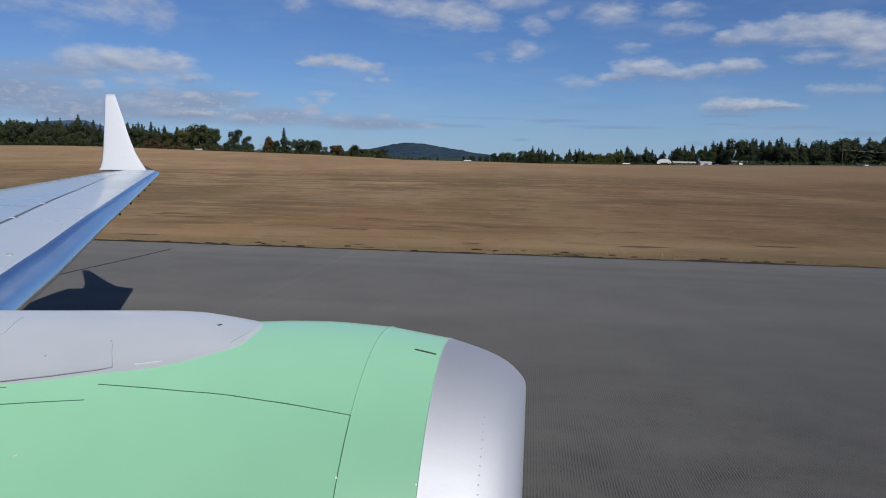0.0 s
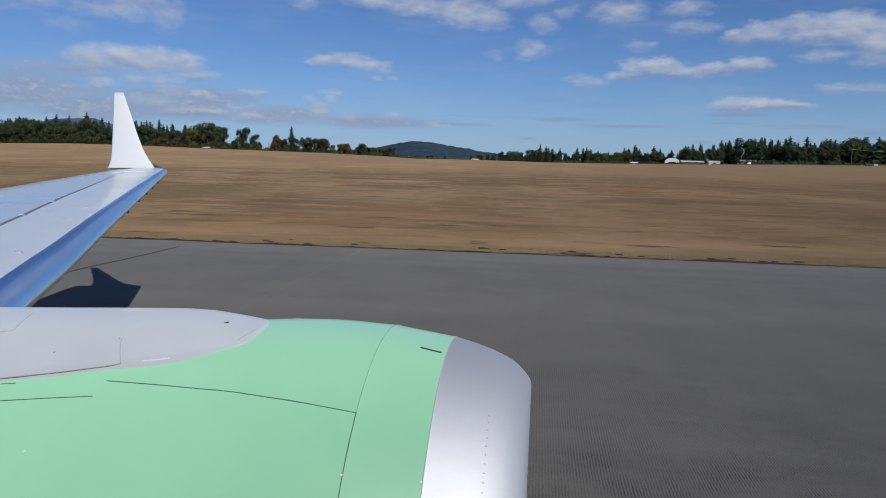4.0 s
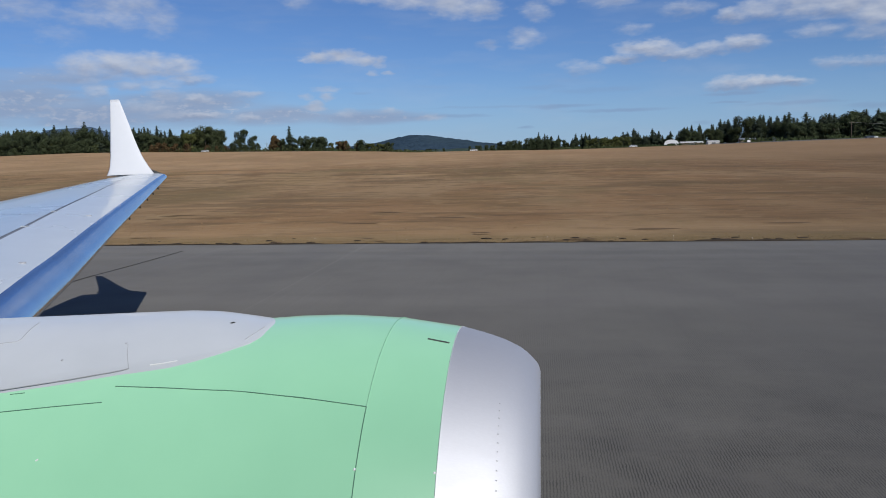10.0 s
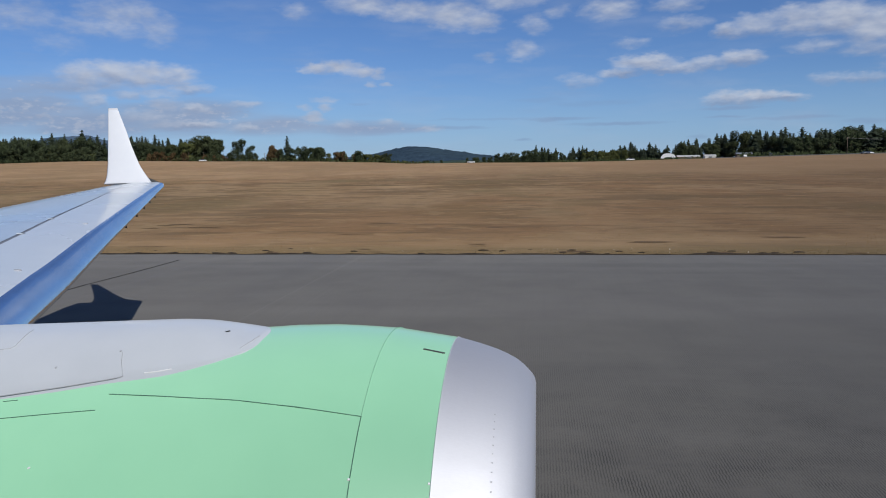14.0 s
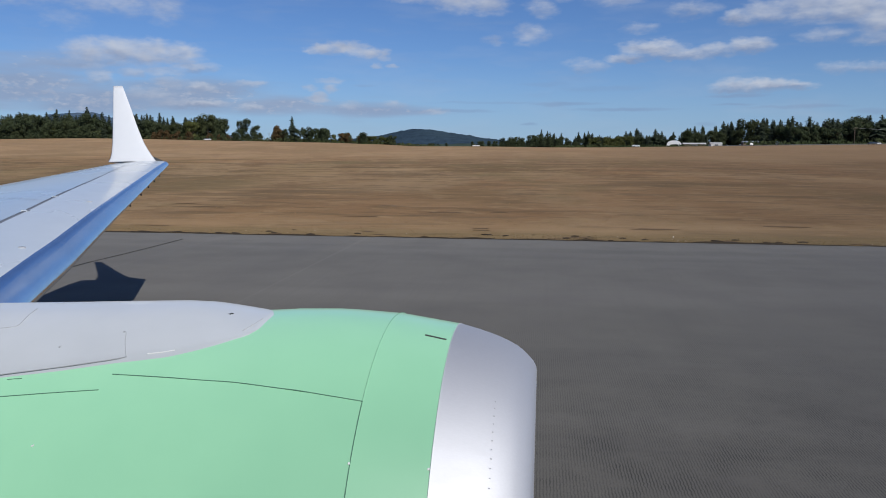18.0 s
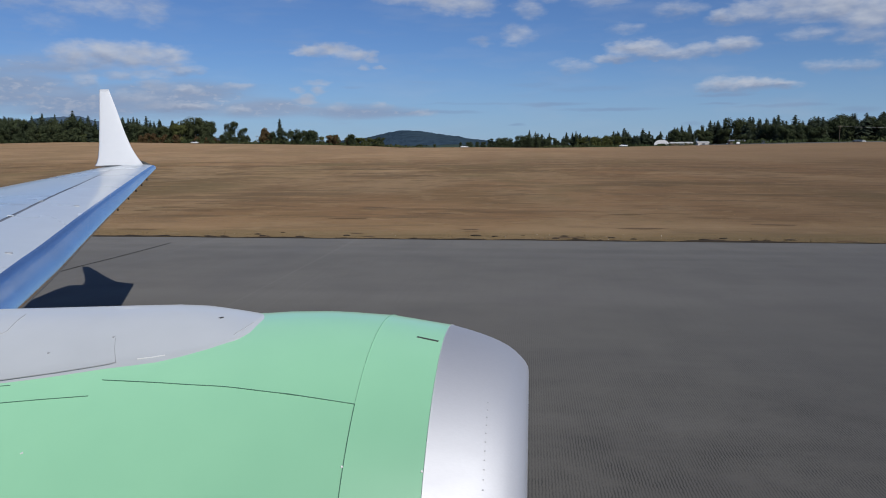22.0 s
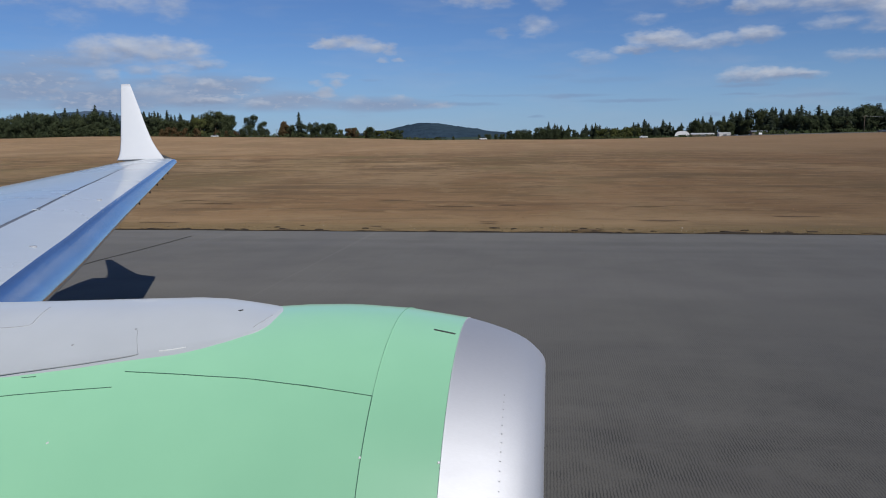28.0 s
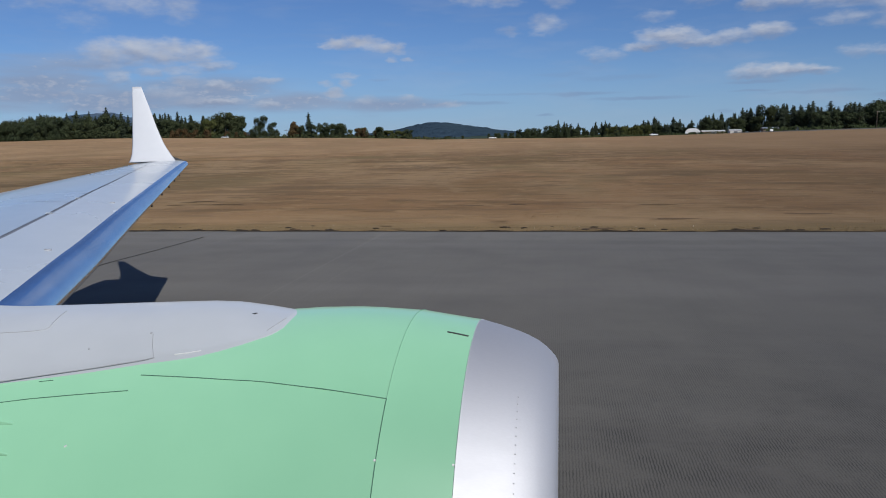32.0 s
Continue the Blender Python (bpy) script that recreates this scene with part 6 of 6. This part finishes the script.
def small_unit(px, dist, w, h, label, mat):
    x, y = at_bearing(px, dist)
    e = tagged(empty("ground_box", (x, y, ground_z(x, y)), 12), label, "box")
    bm = bmesh.new()
    box(bm, -w / 2, w / 2, -w * 0.35, w * 0.35, -0.05, h * 0.8, 0.03)
    part("body", bm, mat, e)
    bm = bmesh.new()
    box(bm, -w * 0.55, w * 0.55, -w * 0.4, w * 0.4, h * 0.8, h, 0.02)
    part("lid", bm, M["roofpale"], e)


small_unit(1161, 150, 1.6, 0.7, "small brown service box in the grass", M["earth"])
small_unit(1192, 142, 1.0, 0.4, "small low service box in the grass", M["wood"])


def barrel(x, y):
    e = tagged(empty("traffic_barrel", (x, y, ground_z(x, y))), "orange traffic barrel with white bands", "barrel", "traffic barrels")
    z, r = 0.0, 0.30
    for k in range(6):
        bm = bmesh.new()
        rod(bm, (0, 0, z), (0, 0, z + 0.16), r, r - 0.016, 18)
        part("band", bm, M["orange"] if k % 2 == 0 else M["paint"], e)
        z, r = z + 0.16, r - 0.02
    bm = bmesh.new()
    rod(bm, (0, 0, -0.02), (0, 0, 0.05), 0.36, 0.34, 18)
    part("foot", bm, M["tyre"], e)
    bm = bmesh.new()
    rod(bm, (0, 0, z), (0, 0, z + 0.08), 0.05, 0.04, 8)
    part("grip", bm, M["orange"], e)
    return e


bar = barrel(164.8, 42.9)
for x, y in ((165.9, 45.1), (167.4, 47.1), (168.8, 48.6), (206.0, 88.9), (207.4, 89.5), (208.9, 90), (210.3, 90.6)):
    copy_thing(bar, pose(x, y, ground_z(x, y) + 0.05 * (x > 200)))


# ---- buildings ----
def hangar(x0, x1, y0, y1, h, rise, wall, roof, label, gable=None, curved=False, rz=0.0, doors=2, windows=4):
    """A long hall: side walls, gable ends, roof shell, doors and windows."""
    cx, cy = (x0 + x1) / 2, (y0 + y1) / 2
    L, D = (x1 - x0) / 2, (y1 - y0) / 2
    e = tagged(empty("hangar", (cx, cy, ground_z(cx, cy) - 0.2), rz), label, "hangar", "airfield hangars")

    def top(v):
        return h + rise * (math.sqrt(max(0.0, 1 - v * v)) if curved else 1 - abs(v))
    vs = [-1 + 2 * i / 12 for i in range(13)]
    for s in (-1, 1):
        bm = bmesh.new()
        rows = [[(s * L, v * D, 0) for v in vs], [(s * L, v * D, top(v) - 0.03) for v in vs], [(s * (L - 0.2), v * D, top(v) - 0.03) for v in vs], [(s * (L - 0.2), v * D, 0) for v in vs]]
        grid_faces(bm, rows)
        part("gable_wall", bm, gable or wall, e, smooth=False)
        bm = bmesh.new()
        box(bm, -L + 0.2, L - 0.2, s * D - 0.1, s * D + 0.1, 0, h)
        part("side_wall", bm, wall, e, smooth=False)
    bm = bmesh.new()
    rows = []
    for k in (0, 0.18):
        rows += [[(-L - 0.3, v * (D + 0.3), top(v) + k) for v in vs], [(L + 0.3, v * (D + 0.3), top(v) + k) for v in vs]]
    grid_faces(bm, [rows[0], rows[1], rows[3], rows[2], rows[0]])
    roof_ob = part("roof", bm, roof, e, smooth=False)
    n = max(3, int(L / 4))
    for i in range(n):
        bm = bmesh.new()
        u = -L + 2 * L * (i + 0.5) / n
        for a, b in zip(vs, vs[1:]):
            rod(bm, (u, a * (D + 0.3), top(a) + 0.2), (u, b * (D + 0.3), top(b) + 0.2), 0.06, None, 4)
        part("rib", bm, roof, roof_ob, smooth=False)
    for i in range(doors):
        bm = bmesh.new()
        u = -L + 2 * L * (i + 0.5) / doors
        box(bm, u - min(2.2, L * 0.3), u + min(2.2, L * 0.3), -D - 0.16, -D - 0.09, 0, min(h * 0.85, 3.4), 0.02)
        part("door", bm, M["roofdark"] if wall is not M["greyclad"] else M["roofpale"], e)
    for i in range(windows):
        bm = bmesh.new()
        v = -0.6 + 1.2 * (i % 2)
        z = h * (0.4 + 0.35 * (i // 2))
        box(bm, L - 0.02, L + 0.05, v * D * 0.6 - 0.5, v * D * 0.6 + 0.5, z, z + 0.9, 0.01)
        win = part("window", bm, M["whitewall"], e)
        bm = bmesh.new()
        box(bm, L + 0.05, L + 0.07, v * D * 0.6 - 0.4, v * D * 0.6 + 0.4, z + 0.1, z + 0.8)
        part("pane", bm, M["glass"], win)
    return e


hangar(122, 184, 398, 416, 3.0, 2.3, M["roofdark"], M["roofdark"], "long dark grey hangar with a low curved roof", M["whitewall"], True, 1.5, 3, 2)
hangar(186, 233, 396, 414, 4.4, 3.4, M["roofdark"], M["roofdark"], "long dark grey hangar with a white gable end", M["whitewall"], True, 1.5, 2, 4)
hangar(259, 277, 400, 414, 4.2, 0.5, M["greyclad"], M["roofpale"], "grey-blue flat-roofed shed beside the hangars", None, False, 0, 1, 2)
hangar(285, 309, 400, 412, 3.6, 0.8, M["roofdark"], M["roofpale"], "low shed with a pale roof and cream end", M["whitewall"], False, 0, 2, 2)
hangar(310, 336, 398, 412, 3.6, 2.2, M["roofdark"], M["roofdark"], "grey hangar with a white gable end", M["whitewall"], True, 0, 2, 4)
hangar(338, 363, 400, 414, 4.6, 0.4, M["greyclad"], M["roofpale"], "flat-roofed hangar with a white front", M["whitewall"], False, 0, 2, 4)
hangar(372, 396, 402, 412, 3.0, 0.8, M["roofdark"], M["roofpale"], "row of low sheds with pale roofs", M["pinkwall"], False, 0, 3, 0)
hangar(398, 424, 402, 412, 3.0, 1.0, M["whitewall"], M["roofpale"], "low white shed with a dark bay", None, False, 0, 2, 0)
hangar(430, 482, 410, 430, 4.2, 1.8, M["greyclad"], M["greyclad"], "wide blue-grey hangar with parked aircraft bays", None, False, 0, 4, 0)
hangar(523, 572, 400, 420, 6.0, 1.2, M["pinkwall"], M["roofdark"], "long terminal building with pink end wall", M["pinkwall"], False, 0, 4, 4)
hangar(586, 640, 400, 440, 11.5, 0.6, M["greyclad"], M["greyclad"], "very large plain grey hangar block", None, False, 0, 2, 0)
hangar(436, 440, 300, 304, 2.8, 0.5, M["whitewall"], M["roofpale"], "small white hut in the grass", None, False, 0, 1, 0)
hangar(446, 454, 302, 306, 2.8, 0.2, M["whitewall"], M["roofpale"], "small white cabin with a dark door", None, False, 0, 1, 0)
hangar(458, 462, 304, 308, 3.0, 0.2, M["whitewall"], M["roofpale"], "small white cabin beside a cabin", None, False, 0, 1, 0)


def dome_shelter(px, dist, w, h, depth):
    """A white fabric shelter: a rounded shell over hoops, dark inside, open at the front."""
    x, y = from_mark(px, dist)
    e = tagged(empty("dome_shelter", (x, y, ground_z(x, y)), -8), "small white rounded fabric shelter with a dark open front", "shelter")
    cloth = M["carwhite"]
    arc = lambda k, n, s: (math.copysign(abs(math.cos(math.pi * k / n)) ** 0.75, math.cos(math.pi * k / n)) * w / 2 * s, h * math.sin(math.pi * k / n) ** 0.75 * s)
    bm = bmesh.new()
    rows = []
    for j in range(9):
        v = j / 8
        s = 1.0 if v < 0.5 else math.sqrt(max(0.03, 1 - ((v - 0.5) / 0.55) ** 2))
        rows.append([(arc(k, 18, s)[0], depth * (v - 0.5), arc(k, 18, s)[1]) for k in range(19)])
    grid_faces(bm, rows)
    part("shell", bm, cloth, e)
    bm = bmesh.new()
    grid_faces(bm, [[(arc(k, 18, 1.0)[0], -depth / 2, arc(k, 18, 1.0)[1]) for k in range(19)], [(arc(k, 18, 0.64)[0], -depth / 2 - 0.02, arc(k, 18, 0.44)[1]) for k in range(19)]])
    part("front_wall", bm, cloth, e)
    # black sheet behind the opening stands in for the shade inside
    bm = bmesh.new()
    bm.faces.new([bm.verts.new((arc(k, 18, 0.66)[0], -depth / 2 + 0.6, arc(k, 18, 0.46)[1])) for k in range(19)])
    part("shade_sheet", bm, M["tyre"], e, "black sheet for the shade inside the shelter")
    for j in range(4):
        bm = bmesh.new()
        v = -depth / 2 + depth * 0.17 * j
        for k in range(18):
            a, c = arc(k, 18, 1.005), arc(k + 1, 18, 1.005)
            rod(bm, (a[0], v, a[1]), (c[0], v, c[1]), 0.06, None, 5)
        part("hoop", bm, M["roofpale"], e)
    return e


dome_shelter(981.5, 664, 12, 5.4, 10)
x, y = from_plane(1380, 510)
hangar(x - 4, x + 4, y - 3, y + 3, 2.0, 0.9, M["whitewall"], M["roofpale"], "pale low house with a shallow roof by the trees", None, False, -4, 2, 0)
x, y = from_plane(1224, 655)
hangar(x - 9, x + 9, y - 3, y + 3, 2.4, 1.1, M["wood"], M["roofpale"], "long low pale grey shed by the trees", None, False, 4, 1, 0)
x, y = from_plane(1262, 645)
hangar(x - 4.5, x + 4.5, y - 3, y + 3, 2.6, 1.0, M["whitewall"], M["roofpale"], "small white-roofed shed by the trees", None, False, 0, 1, 0)
x, y = from_plane(1322, 540)
hangar(x - 5, x + 5, y - 2.5, y + 2.5, 2.6, 0.9, M["wood"], M["greyclad"], "low dark shed with a grey-green roof among the trees", None, False, 0, 1, 0)
x, y = at_bearing(1172, 452)
hangar(x - 6, x + 3, y - 3, y + 3, 1.9, 0.9, M["wood"], M["concrete"], "low house roof showing over the rise", None, False, 0, 2, 0)


def parked_car(px, dist, rz, mat, label):
    x, y = at_bearing(px, dist)
    e = tagged(empty("car", (x, y, ground_z(x, y) + 0.02), rz), label, "car", "parked cars")
    bm = bmesh.new()
    box(bm, -2.2, 2.2, -0.88, 0.88, 0.35, 0.95, 0.12)
    part("body", bm, mat, e)
    bm = bmesh.new()
    grid_faces(bm, [[(-1.3, -0.8, 0.93), (-0.8, -0.7, 1.48), (0.9, -0.7, 1.48), (1.6, -0.8, 0.93)], [(-1.3, 0.8, 0.93), (-0.8, 0.7, 1.48), (0.9, 0.7, 1.48), (1.6, 0.8, 0.93)]])
    part("roof", bm, mat, e, smooth=False)
    for s in (-1, 1):
        bm = bmesh.new()
        bm.faces.new([bm.verts.new(p) for p in ((-1.2, s * 0.80, 0.95), (-0.75, s * 0.72, 1.42), (0.85, s * 0.72, 1.42), (1.5, s * 0.80, 0.95))])
        part("side_glass", bm, M["glass"], e)
        for wx in (-1.35, 1.35):
            bm = bmesh.new()
            rod(bm, (wx, s * 0.70, 0.32), (wx, s * 0.92, 0.32), 0.33, None, 16)
            tyre = part("wheel", bm, M["tyre"], e)
            bm = bmesh.new()
            rod(bm, (wx, s * 0.915, 0.32), (wx, s * 0.93, 0.32), 0.19, None, 12)
            part("rim", bm, M["steel"], tyre)
    return e


for px, d, a in ((371, 462, 10), (842, 455, 4), (1122, 450, 12), (1325, 440, 75)):
    x, y = from_plane(px, d)
    car = parked_car(784, 100, a, M["carwhite"], "white car on the far perimeter road")
    car.location = (x, y, ground_z(x, y) + 0.02)
parked_car(1060, 430, -4, M["carwhite"], "white car parked by the trees")
parked_car(1352, 415, 10, M["carwhite"], "white car parked beside the hangar")
parked_car(1366, 416, 70, M["cardark"], "dark car parked beside the hangar")
parked_car(1412, 378, 20, M["carwhite"], "white car in front of the long hangar")
parked_car(1518, 372, 15, M["carwhite"], "white car in front of the long hangar")
parked_car(1052, 428, 8, M["cardark"], "dark car parked by the trees")
x, y = at_bearing(1456, 375)
hangar(x - 6, x + 6, y - 1.3, y + 1.3, 1.8, 0.2, M["whitewall"], M["roofpale"], "long white site trailer in front of the hangar", None, False, 3, 2, 0)


def power_pole(px, dist, h):
    x, y = at_bearing(px, dist)
    e = tagged(empty("power_pole", (x, y, ground_z(x, y))), "brown wooden power pole with a cross arm", "pole", "power poles")
    bm = bmesh.new()
    rod(bm, (0, 0, -0.5), (0, 0, h), 0.16, 0.10, 8)
    part("pole", bm, M["wood"], e)
    bm = bmesh.new()
    box(bm, -1.2, 1.2, -0.06, 0.06, h - 0.7, h - 0.55, 0.01)
    part("cross_arm", bm, M["wood"], e)
    for sx in (-1.1, 0, 1.1):
        bm = bmesh.new()
        rod(bm, (sx, 0, h - 0.55), (sx, 0, h - 0.35), 0.05, 0.03, 8)
        part("insulator", bm, M["whitewall"], e)
    return Vector((x, y, ground_z(x, y) + h - 0.35))


tops = [power_pole(px, 440, 9.5) for px in (1035, 1155, 1277, 1400, 1520, 1650)]
for a, b in zip(tops, tops[1:]):
    bm = bmesh.new()
    prev = None
    for i in range(11):
        p = a.lerp(b, i / 10) - Vector((0, 0, 1.0 * 4 * (i / 10) * (1 - i / 10)))
        if prev is not None:
            rod(bm, prev, p, 0.035, None, 4)
        prev = p
    tagged(part("power_cable", bm, M["roofpale"]), "thin pale power cable sagging between poles", "cable", "power cables")
power_pole(62, 545, 11)
power_pole(135, 500, 6)
